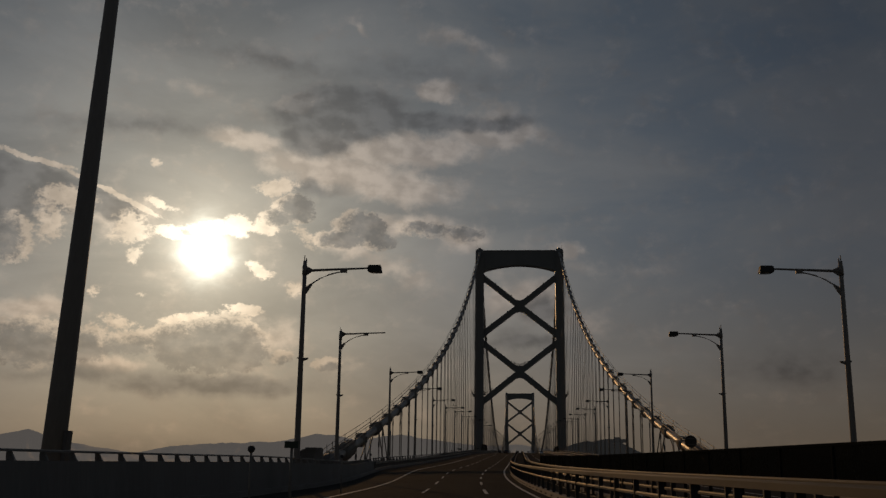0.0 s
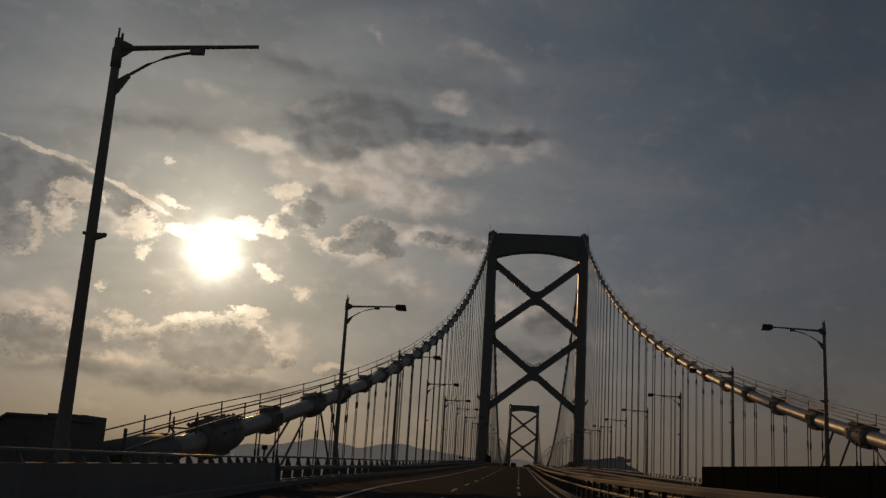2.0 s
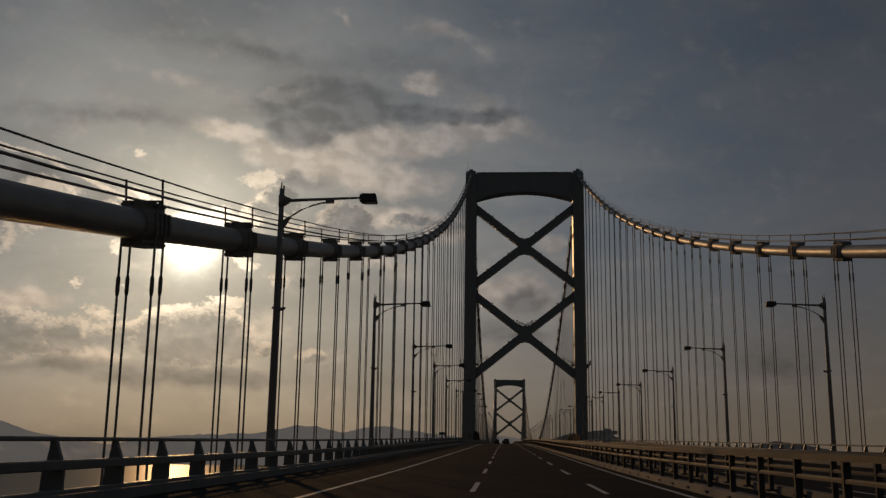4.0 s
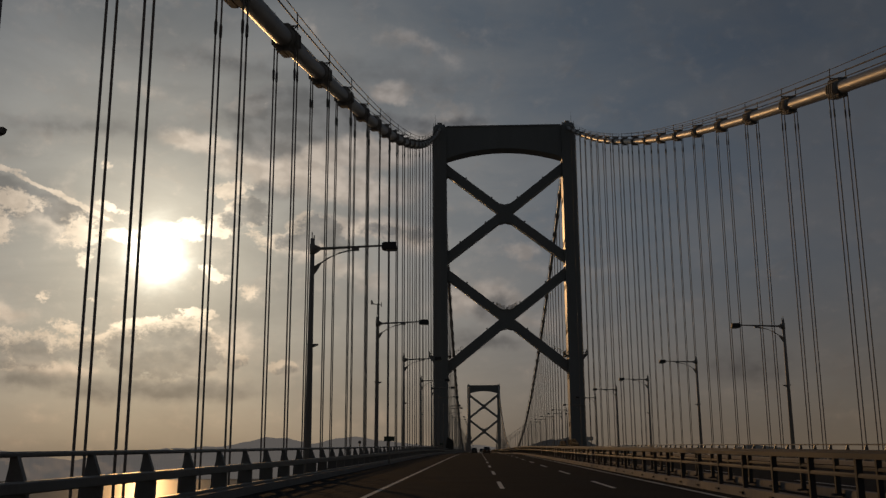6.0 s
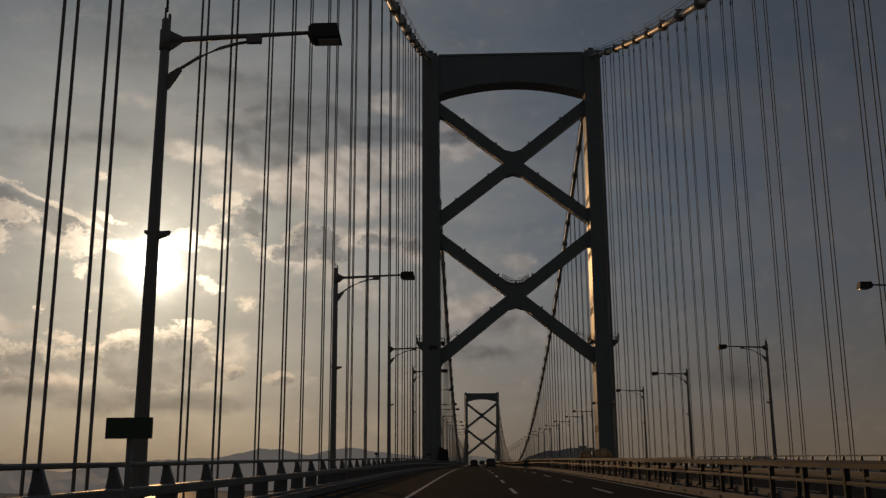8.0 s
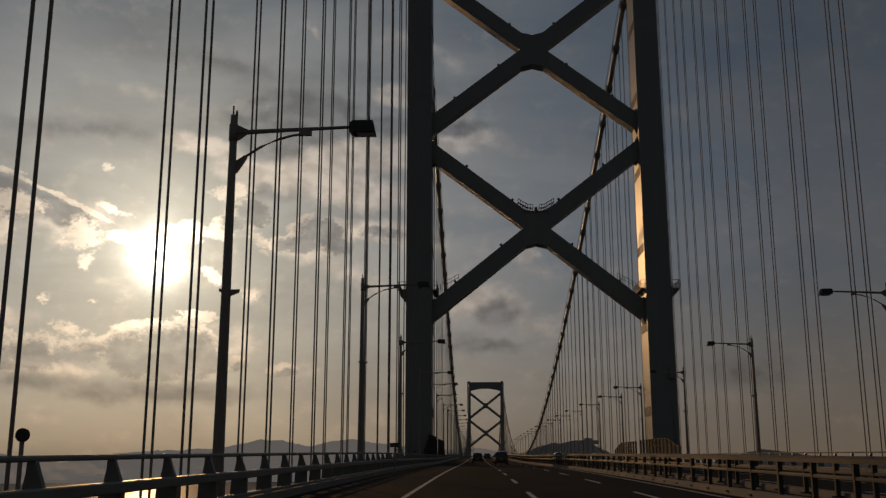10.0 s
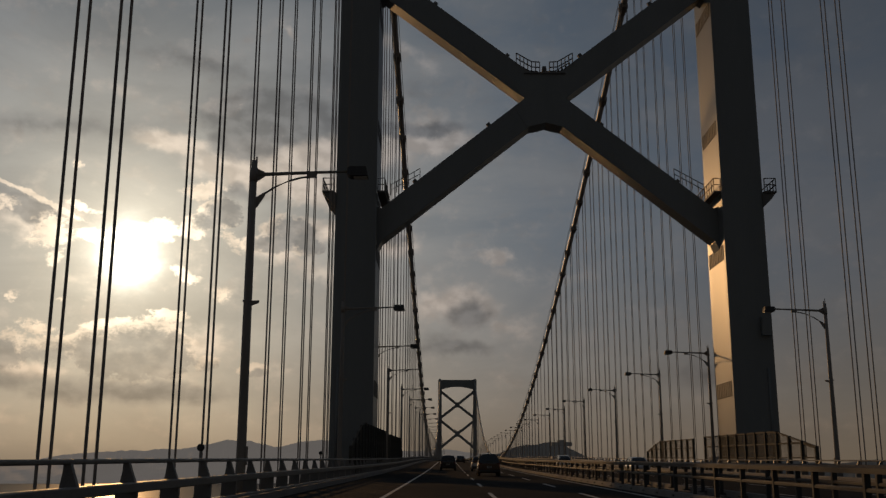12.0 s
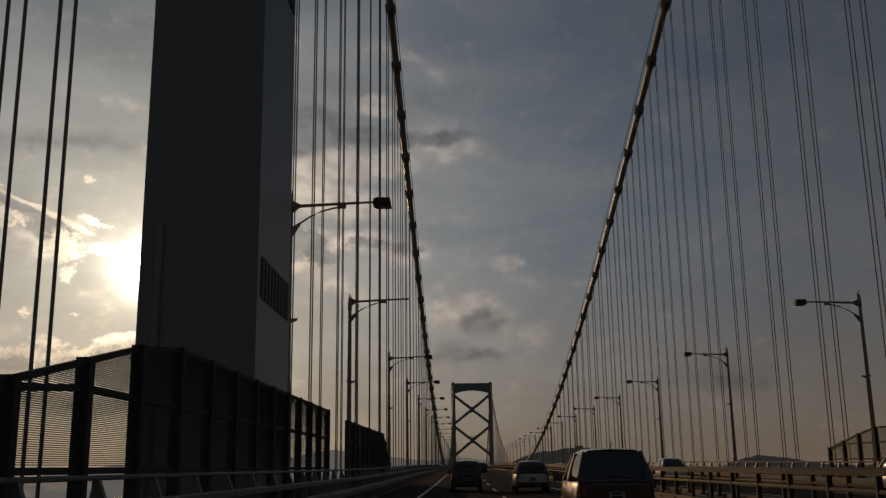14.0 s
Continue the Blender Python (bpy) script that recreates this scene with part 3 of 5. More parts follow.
# ---- the deck ----
APP, END = -520.0, 1180.0
bm = BM()
ribbon(bm, APP, END, -16.6, 16.6, 0, 0, 8)
solid("road", bm, ASPHALT, "dark worn asphalt carriageway with painted lane lines", "road", kind="structure")
bm = BM()
sweep(bm, APP, END, [(-16.9, -0.02), (-16.9, -2.2), (-12, -3.0), (12, -3.0), (16.9, -2.2), (16.9, -0.02)], 12)
solid("deck_girder", bm, TOWER_PAINT, "grey painted steel deck girder under the road", "bridge deck", kind="structure")
for x, label in ((-14.85, "kerb"), (14.55, "kerb"), (-1.2, "kerb"), (0.9, "kerb")):
    bm = BM()
    sweep(bm, APP, END, [(x, -0.01), (x + 0.3, -0.01), (x + 0.28, 0.22), (x + 0.02, 0.22)], 8)
    solid("kerb", bm, CONCRETE, "low weathered concrete kerb along the carriageway", "kerb", kind="structure")
for x in (-11.05, -1.75, 1.75, 11.05):
    bm = BM()
    ribbon(bm, APP, END, x - 0.08, x + 0.08, 0.005, 0.005, 8)
    solid("trim_edge_line", bm, LINE_PAINT, "worn white painted edge line on the asphalt", "road marking", kind="structure")
for x in (-7.25, -3.75, 3.75, 7.25):
    bm = BM()
    y = -500.0
    while y < 900:
        ribbon(bm, y, y + 6, x - 0.075, x + 0.075, 0.005, 0.005, 3)
        y += 15.0
    solid("trim_lane_dashes", bm, LINE_PAINT, "worn white dashed lane marking on the asphalt", "road marking", kind="structure")

# ---- the towers ----
def rail_run(bm, pts, high=1.1, r=0.035, posts=1.0):
    """A two-bar hand rail with uprights along a run of points."""
    pts = [Vector(p) for p in pts]
    for k in (0.5, 1.0):
        for a, b in zip(pts, pts[1:]):
            beam(bm, a + Vector((0, 0, high * k)), b + Vector((0, 0, high * k)), r * 2, r * 2)
    for a, b in zip(pts, pts[1:]):
        n = max(1, round((b - a).length / posts))
        for i in range(n + 1):
            p = a.lerp(b, i / n)
            beam(bm, p, p + Vector((0, 0, high)), r * 2, r * 2, (0, 1, 0))


def build_tower():
    t = thing("bridge_tower", "tall grey painted steel suspension bridge tower with crossed bracing", "bridge tower", "towers of the bridge", at=(0, 0, 0))
    IN, OUT, BACK = 15.25, 18.7, 5.4
    for s in (-1, 1):
        bm = BM()
        base, top = SEA - 2, 88.2
        xa, xb = sorted((s * IN, s * OUT))
        box(bm, (xa - 0.15, -0.15, base), (xb + 0.15, BACK + 0.15, top), (0.15, 0.15))
        leg = part("leg", bm, TOWER_PAINT, t, bevel=0.12)
        # recessed corner strips along the leg's height
        for z in (-1.6, 9.7, 21.5, 33.0, 44.5, 56.0, 67.5):
            for k in range(9):
                bm = BM()
                y = 0.45 + k * 0.54
                xin = s * (IN - 0.15 + 0.15 * (z - base) / (top - base) + 0.01)
                box(bm, (min(xin, xin - s * 0.05), y, z), (max(xin, xin - s * 0.05), y + 0.36, z + 1.3))
                part("splice_plate", bm, SPLICE, leg)
            bm = BM()
            box(bm, (xa + 0.25, -0.035, z + 0.1), (xb - 0.25, 0.02, z + 1.2))
            part("splice_cover", bm, TOWER_PAINT, leg)
        # platform round the leg
        o, xa2, xb2 = s * OUT, min(s * (IN - 0.85), s * (OUT + 1.25)), max(s * (IN - 0.85), s * (OUT + 1.25))
        for xe, xi in ((xa2, xa - 0.16), (xb2, xb + 0.16)):
            bm = BM()
            box(bm, (min(xe, xi), -0.35, 27.35), (max(xe, xi), BACK + 0.35, 27.5))
            if abs(xe) > OUT:
                for y in (-0.1, BACK / 2, BACK + 0.1):
                    arm = [(o, 27.36), (o, 26.0), (o + s * 0.3, 26.3), (o + s * 0.8, 26.8), (o + s * 1.2, 27.36)]
                    extrude(bm, arm if s > 0 else arm[::-1], y - 0.12, y + 0.12)
            plat = part("platform", bm, CAST_STEEL, t, "dark steel maintenance platform")
            ra, rb = (xe + 0.05, xi - 0.04) if xe < xi else (xe - 0.05, xi + 0.04)
            bm = BM()
            rail_run(bm, [(rb, -0.3, 27.5), (ra, -0.3, 27.5), (ra, BACK + 0.3, 27.5), (rb, BACK + 0.3, 27.5)], 1.15, 0.035, 0.75)
            part("railing", bm, CAST_STEEL, plat)
        # steps from the platform down to the brace
        bm = BM()
        rail_run(bm, [(s * 14.0, 1.2, 27.5), (s * 11.4, 1.2, 29.0)], 1.0, 0.03, 0.6)
        part("stair_rail", bm, CAST_STEEL, plat)
        if s > 0:
            bm = BM()
            box(bm, (17.75, -0.62, 14.75), (18.55, -0.15, 16.35), (0.06, 0.0))
            part("cabinet", bm, TOWER_PAINT, t, "grey steel cabinet on the leg", 0.05)
        # saddle housing and lightning rod
        bm = BM()
        box(bm, (s * 17 - 1.5, 0.4, 88.2), (s * 17 + 1.5, BACK - 0.4, 89.3), (0.25, 0.6))
        box(bm, (s * 17 - 0.6, 1.2, 89.3), (s * 17 + 0.6, BACK - 1.2, 89.9))
        part("saddle", bm, TOWER_PAINT, t, "grey cable saddle housing", 0.08)
        bm = BM()
        tube(bm, [(s * 18.2, 3.0, 88.2), (s * 18.2, 3.0, 90.5), (s * 18.2, 3.0, 93.2)], [0.09, 0.05, 0.02], 6)
        part("lightning_rod", bm, CAST_STEEL, t)
        for x in (s * 15.6, s * 18.6):
            bm = BM()
            rail_run(bm, [(x, 0.2, 88.2), (x, BACK - 0.2, 88.2)], 1.1, 0.03, 1.2)
            part("top_railing", bm, CAST_STEEL, t)
        # elevator conduit on the outer front edge
        bm = BM()
        tube(bm, [(s * 18.2, -0.12, 3), (s * 18.2, -0.12, 12)], 0.12, 6)
        part("conduit", bm, TOWER_PAINT, t)
    # portal beam with an arched underside
    bm = BM()
    n = 24
    arch = [(-IN + 2 * IN * i / n, 79.7 + 2.5 * (1 - (2 * i / n - 1) ** 2)) for i in range(n + 1)]
    extrude(bm, arch + [(IN, 88.7), (-IN, 88.7)], 0.5, BACK - 0.5)
    part("portal_beam", bm, TOWER_PAINT, t)
    bm = BM()
    for z in (88.2,):
        box(bm, (-IN, 0.35, z), (IN, 0.5, z + 0.25))
        box(bm, (-IN, 0.42, 79.6), (-IN + 0.5, 0.5, 88.2))
        box(bm, (IN - 0.5, 0.42, 79.6), (IN, 0.5, 88.2))
    part("flange", bm, TOWER_PAINT, t)
    # crossed bracing
    for zc, zt, zb in ((64.7, 76.9, 52.9), (36.8, 48.75, 24.5)):
        for s in (-1, 1):
            for ze in (zt, zb):
                d = Vector((s * IN, 0, ze)) - Vector((0, 0, zc))
                u = d.normalized()
                bm = BM()
                beam(bm, Vector((0, 2.4, zc)) + u * 1.7, Vector((s * (IN + 0.05), 2.4, ze)) + u * 0.4, 2.35, 2.0, (0, 1, 0))
                br = part("brace", bm, TOWER_PAINT, t, bevel=0.06)
                # lugs for the painters' cradle along the upper edge
                up = Vector((-u.z, 0, u.x)) if u.x > 0 else Vector((u.z, 0, -u.x))
                for f in (0.28, 0.72):
                    bm = BM()
                    c = Vector((0, 2.1, zc)) + d * f + up * 1.15
                    beam(bm, c, c + up * 0.45, 0.35, 0.3, (0, 1, 0))
                    part("lug", bm, CAST_STEEL, br)
                # gusset where the brace meets the leg
                bm = BM()
                sg = 1 if ze > zc else -1
                extrude(bm, [(s * IN, ze - 2.1), (s * IN, ze + 2.1), (s * (IN - 0.45), ze + 1.5 - 0.35 * sg), (s * (IN - 0.45), ze - 1.5 - 0.35 * sg)], 1.46, 3.34)
                part("gusset", bm, TOWER_PAINT, t)
        # rounded hub
        bm = BM()
        ang = math.atan2(zt - zc, IN)
        pts = []
        for k in range(4):
            mid = (0.0, math.pi / 2, math.pi, 3 * math.pi / 2)[k]
            rr = 1.95 if k % 2 == 0 else 2.35
            for f in (-0.62, -0.3, 0.0, 0.3, 0.62):
                a = mid + f * (ang if k % 2 == 0 else (math.pi / 2 - ang))
                r = rr + 2.0 * abs(f) ** 1.6
                pts.append((r * math.cos(a), zc + r * math.sin(a)))
        extrude(bm, pts, 1.35, 3.45)
        hub = part("hub", bm, TOWER_PAINT, t)
        if zc < 50:
            bm = BM()
            box(bm, (-1.9, 1.2, zc + 2.35), (1.9, 3.6, zc + 2.5))
            part("walkway", bm, CAST_STEEL, hub)
            for y in (1.3, 3.5):
                for e in (-1, 1):
                    bm = BM()
                    rail_run(bm, [(e * 0.45, y, zc + 2.45), (e * 1.2, y, zc + 2.5), (e * 2.6, y, zc + 3.35)], 1.05, 0.042, 0.42)
                    part("walkway_railing", bm, CAST_STEEL, hub)
            bm = BM()
            tube(bm, [(0, 1.7, zc + 2.5), (0, 1.7, zc + 3.2)], [0.25, 0.2], 8)
            part("beacon", bm, CAST_STEEL, hub, "dark aircraft warning lamp")
    return t


tower = build_tower()
copy_thing(tower, pose(0, SPAN, 0))

# ---- main cables ----
CABLE_X, CABLE_R = 17.0, 0.44
FOOT = -323.5
for s in (-1, 1):
    c = thing("main_cable", "thick pale grey wrapped suspension cable sweeping up to the towers", "cable", "main cables")
    bm = BM()
    ys = stations(FOOT, 0, 6) + stations(6.2, SPAN, 9)[:-1] + stations(SPAN, SPAN + 330, 12)
    tube(bm, [(s * CABLE_X, y, cable_z(y)) for y in ys], CABLE_R, 14)
    part("cable", bm, CABLE_PAINT, c)
    # hand ropes over the cable
    for dx in (-0.55, 0.55):
        for dz in (0.74, 1.22):
            bm = BM()
            tube(bm, [(s * CABLE_X + dx, FOOT - 1.2, -0.1 - (1.22 - dz))] + [(s * CABLE_X + dx, y, cable_z(y) + dz + 0.1) for y in stations(FOOT + 9, -2, 11)], 0.028 if dz > 1 else 0.042, 5)
            tube(bm, [(s * CABLE_X + dx, y, cable_z(y) + dz + 0.1) for y in stations(9, SPAN - 4, 16)], 0.028, 5)
            part("hand_rope", bm, ROPE_STEEL, c)
        bm = BM()
        tube(bm, [(s * CABLE_X + dx, FOOT - 1.2, -2.4), (s * CABLE_X + dx, FOOT - 1.2, 0.12)], 0.06, 6)
        part("rope_post", bm, CAST_STEEL, c)


# ---- hangers ----
PANEL, MAIN_PANEL = 10.08, 10.45


def unit_rod(r, sides=6):
    bm = BM()
    tube(bm, [(0, 0, 0), (0, 0, 1)], r, sides)
    return mesh_of("rope", bm, ROPE_STEEL)


ROPE_MESH = unit_rod(0.037)
bm = BM()
tube(bm, [(0, 0, 0), (0, 0, 0.12), (0, 0, 0.5), (0, 0, 0.6)], [0.04, 0.062, 0.062, 0.04], 6)
SOCKET_MESH = mesh_of("socket", bm, CAST_STEEL)
# a cast clamp in two halves: ribbed shell, bolted flanges above and below, and the grooved cheeks that the ropes pass over
bm = BM()
tube(bm, [(0, -0.98, 0), (0, -0.96, 0), (0, -0.80, 0), (0, -0.74, 0), (0, 0.74, 0), (0, 0.80, 0), (0, 0.96, 0), (0, 0.98, 0)],
     [0.45, 0.52, 0.52, 0.56, 0.56, 0.52, 0.52, 0.45], 16)
box(bm, (-0.30, -0.92, 0.44), (-0.03, 0.92, 0.66))
box(bm, (0.03, -0.92, 0.44), (0.30, 0.92, 0.66))
box(bm, (-0.30, -0.92, -0.66), (-0.03, 0.92, -0.44))
box(bm, (0.03, -0.92, -0.66), (0.30, 0.92, -0.44))
for k in range(6):
    y = -0.78 + k * 0.312
    beam(bm, (-0.38, y, 0.57), (0.38, y, 0.57), 0.07, 0.07)
    beam(bm, (-0.38, y, -0.57), (0.38, y, -0.57), 0.07, 0.07)
for y in (-0.52, -0.18, 0.18, 0.52):
    for e in (-1, 1):
        beam(bm, (e * 0.57, y, -0.30), (e * 0.57, y, 0.34), 0.09, 0.12, (0, 1, 0))
CLAMP_MESH = mesh_of("clamp", bm, COLLAR)
bm = BM()
beam(bm, (-0.55, 0, 0.5), (-0.55, 0, 1.36), 0.05, 0.06, (0, 1, 0))
beam(bm, (0.55, 0, 0.5), (0.55, 0, 1.36), 0.05, 0.06, (0, 1, 0))
beam(bm, (-0.575, 0, 0.70), (0.575, 0, 0.70), 0.07, 0.07)
beam(bm, (-0.55, 0, 0.70), (-0.30, 0, 0.52), 0.05, 0.05)
beam(bm, (0.55, 0, 0.70), (0.30, 0, 0.52), 0.05, 0.05)
STANCHION_MESH = mesh_of("stanchion", bm, CAST_STEEL)


def hanger(s, y):
    x, zc = s * CABLE_X, cable_z(y)
    h = thing("hanger", "pair of twin steel hanger ropes under a bolted cable clamp", "hanger rope", "hangers of the bridge", at=(x, y, 0))
    slope = (cable_z(y + 1) - cable_z(y - 1)) / 2
    tilt = math.degrees(math.atan(slope))
    ob = new("clamp", CLAMP_MESH)
    ob.parent = h
    ob.matrix_basis = pose(0, 0, zc, tilt)
    ob = new("stanchion", STANCHION_MESH)
    ob.parent = h
    ob.matrix_basis = pose(0, 0, zc, tilt)
    deck = road_z(y) - 0.6
    for dx, dy in ((-0.5, -0.34), (-0.5, 0.34), (0.5, -0.34), (0.5, 0.34)):
        top = zc + dy * slope - 0.1
        if top - deck < 0.6:
            continue
        r = new("rope", ROPE_MESH)
        r.parent = h
        r.matrix_basis = Matrix.Translation((dx, dy, deck)) @ Matrix.Diagonal((1, 1, top - deck, 1))
        k = new("socket", SOCKET_MESH)
        k.parent = h
        k.matrix_basis = Matrix.Translation((dx, dy, top - 2.0))
    return h


NEAR_Y = 250.0
side_ys = [-11.9 - 9.95 * k if k < 9 else -101.4 - 10.15 * (k - 9) for k in range(30)]
main_ys = [19.3 + MAIN_PANEL * k for k in range(81)]
for s in (-1, 1):
    for y in side_ys + [m for m in main_ys if m < NEAR_Y]:
        hanger(s, y)
    bm = BM()
    for y in [m for m in main_ys if m >= NEAR_Y] + [SPAN + 12 + PANEL * k for k in range(27)]:
        for dx, dy in ((-0.5, -0.34), (-0.5, 0.34), (0.5, -0.34), (0.5, 0.34)):
            top, deck = cable_z(y), road_z(y) - 0.6
            if top - deck > 0.5:
                beam(bm, (s * CABLE_X + dx, y + dy, deck), (s * CABLE_X + dx, y + dy, top), 0.074, 0.074, (0, 1, 0))
        tube(bm, [(s * CABLE_X, y - 1.0, cable_z(y - 1.0)), (s * CABLE_X, y + 1.0, cable_z(y + 1.0))], 0.62, 8)
    solid("hangers", bm, ROPE_STEEL, "rows of thin steel hanger ropes along the far span", "hanger ropes", kind="stuff")

# the long bolted collars and inclined stays at the foot of each cable
for s in (-1, 1):
    for y, half, r in ((-313.3, 2.35, 0.80), (-293.5, 1.8, 0.66)):
        col = thing("cable_collar", "large dark bolted steel collar on the main cable", "cable clamp", "cable collars", at=(s * CABLE_X, y, cable_z(y)))
        slope = 0.4225 + 0.00092070 * y
        bm = BM()
        tube(bm, [(0, -half, 0), (0, -half + 0.1, 0), (0, -half * 0.6, 0), (0, half * 0.6, 0), (0, half - 0.1, 0), (0, half, 0)], [0.5, r * 0.86, r, r, r * 0.86, 0.5], 16)
        shell = part("shell", bm, COLLAR, col)
        bm = BM()
        rnd = random.Random(5)
        for k in range(int(half * 5)):
            yy = -half * 0.86 + k * (half * 1.72 / int(half * 5))
            for a in (20, 48, 75, 105, 132, 160, 255, 285):
                if abs(yy) > half * 0.62 and a not in (75, 105, 48, 132):
                    continue
                ca, sa, ln = math.cos(radians(a)), math.sin(radians(a)), r * rnd.uniform(1.06, 1.16)
                beam(bm, (ca * r * 0.8, yy, sa * r * 0.8), (ca * ln, yy, sa * ln), 0.12, 0.12, (0, 1, 0))
        for a in (62, 118, 270):
            ca, sa = math.cos(radians(a)), math.sin(radians(a))
            beam(bm, (ca * r, -half * 0.8, sa * r), (ca * r, half * 0.8, sa * r), 0.16, 0.10, (ca, 0, sa))
        part("bolts", bm, COLLAR, shell)
        col.rotation_euler = (math.atan(slope), 0, 0)
    for ya, yb in ((-299.5, -307.5), (-295.0, -303.0), (-291.5, -285.0), (-288.0, -281.0)):
        bm = BM()
        tube(bm, [(s * CABLE_X, ya, cable_z(ya) - 0.3), (s * CABLE_X, yb, road_z(yb) - 0.5)], 0.07, 6)
        solid("stay_rod", bm, ROPE_STEEL, "inclined steel stay from the main cable down to the deck", "stay rod", "stays at the cable foot")

    for y in (-320.2, -317.6, -311.0):
        post = new("rope_stanchion", STANCHION_MESH)
        tagged(post, "steel stanchion that carries the hand ropes over the cable", "stanchion", "rope stanchions")
        post.matrix_basis = pose(s * CABLE_X, y, cable_z(y), math.degrees(math.atan(0.4225 + 0.00092070 * y)))

# ---- street lamps ----
def build_lamp(bare=False):
    """A lamp that stands at the origin with its arm towards +x; the arm's height is 10.9 m."""
    lamp = thing("street_lamp", "tall tapered steel lamp post with a bare arm and no head" if bare else "tall tapered grey steel street lamp with one braced arm", "street lamp", "street lamps along the bridge")
    H, up = 11.0, 0.25 if bare else 0.0
    bm = BM()
    tube(bm, [(0, 0, -0.6), (0, 0, 0.6), (0, 0, 6), (0, 0, H + 0.45)], [0.17, 0.165, 0.13, 0.10], 10)
    post = part("post", bm, POST_STEEL, lamp)
    bm = BM()
    tube(bm, [(-0.03, 0, H + 0.45), (-0.03, 0, H + 0.74)], 0.025, 6)
    tube(bm, [(0.07, 0, H + 0.40), (0.07, 0, H + 0.56), (0.07, 0, H + 0.60)], [0.035, 0.035, 0.02], 6)
    tube(bm, [(0, 0, H - 0.3), (0, 0, H + 0.18)], 0.128, 10)
    part("cap", bm, POST_STEEL, post)
    bm = BM()
    box(bm, (-0.26, -0.26, -0.6), (0.26, 0.26, -0.55))
    part("base_plate", bm, POST_STEEL, lamp)
    bm = BM()
    box(bm, (0.12, -0.1, 1.0), (0.2, 0.1, 1.6))
    part("hatch", bm, POST_STEEL, post)
    bm = BM()
    extrude(bm, [(-0.18, 6.42), (0.1, 6.30), (0.34, 6.39), (0.37, 6.47), (0.12, 6.46), (-0.18, 6.49)], -0.07, 0.07)
    part("bracket", bm, POST_STEEL, post)
    bm = BM()
    tube(bm, [(0.1, 0, H + up - 0.06), (1.6, 0, H + up), (3.3, 0, H + up + 0.06)], [0.075, 0.06, 0.045], 8)
    extrude(bm, [(0.08, H + up - 0.28), (0.16, H + up - 0.28), (0.40, H + up - 0.10), (0.40, H + up + 0.02), (0.16, H + up + 0.14), (0.08, H + up + 0.14)], -0.03, 0.03)
    arm = part("arm", bm, POST_STEEL, lamp)
    bm = BM()
    tube(bm, [(x, 0, H + up + z) for x, z in ((0.1, -1.02), (0.4, -0.74), (0.8, -0.48), (1.25, -0.28), (1.65, -0.17), (2.0, -0.12))], 0.036, 6)
    extrude(bm, [(0.08, H + up - 1.28), (0.16, H + up - 1.22), (0.42, H + up - 0.80), (0.36, H + up - 0.72), (0.08, H + up - 0.90)], -0.03, 0.03)
    box(bm, (1.86, -0.06, H + up - 0.17), (2.2, 0.06, H + up + 0.0))
    part("brace", bm, POST_STEEL, arm)
    if bare:
        bm = BM()
        tube(bm, [(3.2, 0, H + up + 0.055), (3.55, 0, H + up + 0.068)], [0.05, 0.05], 8)
        part("arm_end", bm, POST_STEEL, arm)
        return lamp
    bm = BM()
    a = [(3.28, -0.18, H - 0.10), (3.28, 0.18, H - 0.10), (3.28, 0.14, H + 0.16), (3.28, -0.14, H + 0.16)]
    b = [(3.38, -0.26, H - 0.15), (3.38, 0.26, H - 0.15), (3.38, 0.20, H + 0.20), (3.38, -0.20, H + 0.20)]
    c = [(4.0, -0.26, H - 0.15), (4.0, 0.26, H - 0.15), (3.93, 0.20, H + 0.20), (3.93, -0.20, H + 0.20)]
    rings = [[bm.verts.new(p) for p in q] for q in (a, b, c)]
    for p, q in zip(rings, rings[1:]):
        for k in range(4):
            bm.faces.new((p[k], p[(k + 1) % 4], q[(k + 1) % 4], q[k]))
    bm.faces.new(rings[0][::-1])
    bm.faces.new(rings[-1])
    head = part("head", bm, LAMP_CASE, lamp, "dark grey lamp head", 0.02)
    bm = BM()
    box(bm, (3.5, -0.15, H - 0.19), (3.97, 0.15, H - 0.155))
    part("lens", bm, LAMP_GLASS, head, "frosted lamp glass")
    return lamp


proto = build_lamp()
bare_lamp = build_lamp(True)
LEFT_Y = [-361.5, -334.1, -292, -262.5, -232.5, -202, -171.6, -143.5, -111.5, -80, -50.2, -20.5, 8.0, 28.8, 60.5, 90.5]
RIGHT_Y = [-361, -333, -291, -263, -233, -201.5, -171, -140.4, -110, -79, -49.5, -20, 6.4, 31, 62, 95]
lamps = []
for s, ys in ((-1, LEFT_Y), (1, RIGHT_Y)):
    ys = ys + [ys[-1] + 30.5 * k for k in range(1, 27)]
    for y in ys:
        x = s * 15.65 + bend_x(y, s * 15)
        if y < -330:
            x = {-361.5: -11.0, -334.1: -14.1, -361: 15.95, -333: 15.6}[y]
        if abs(x) > 14.9 and -1 < y < 7.5:
            x -= s * 0.75
        z = lamp_z(y) - 11.45 + {-334.1: -0.38, -171.6: 0.45, -143.5: 0.25, -50.2: 0.25, 8.0: 0.7, -80: 0.45}.get(y, 0.0)
        lamps.append((s, x, y, z))
fresh = {True, False}
for s, x, y, z in lamps:
    m = pose(x, y, z, 0, 0, 0 if s < 0 else 180)
    bare = s < 0 and y in (-334.1, 28.8)
    if bare in fresh:
        (bare_lamp if bare else proto).matrix_basis = m
        fresh.discard(bare)
    else:
        copy_thing(bare_lamp if bare else proto, m)
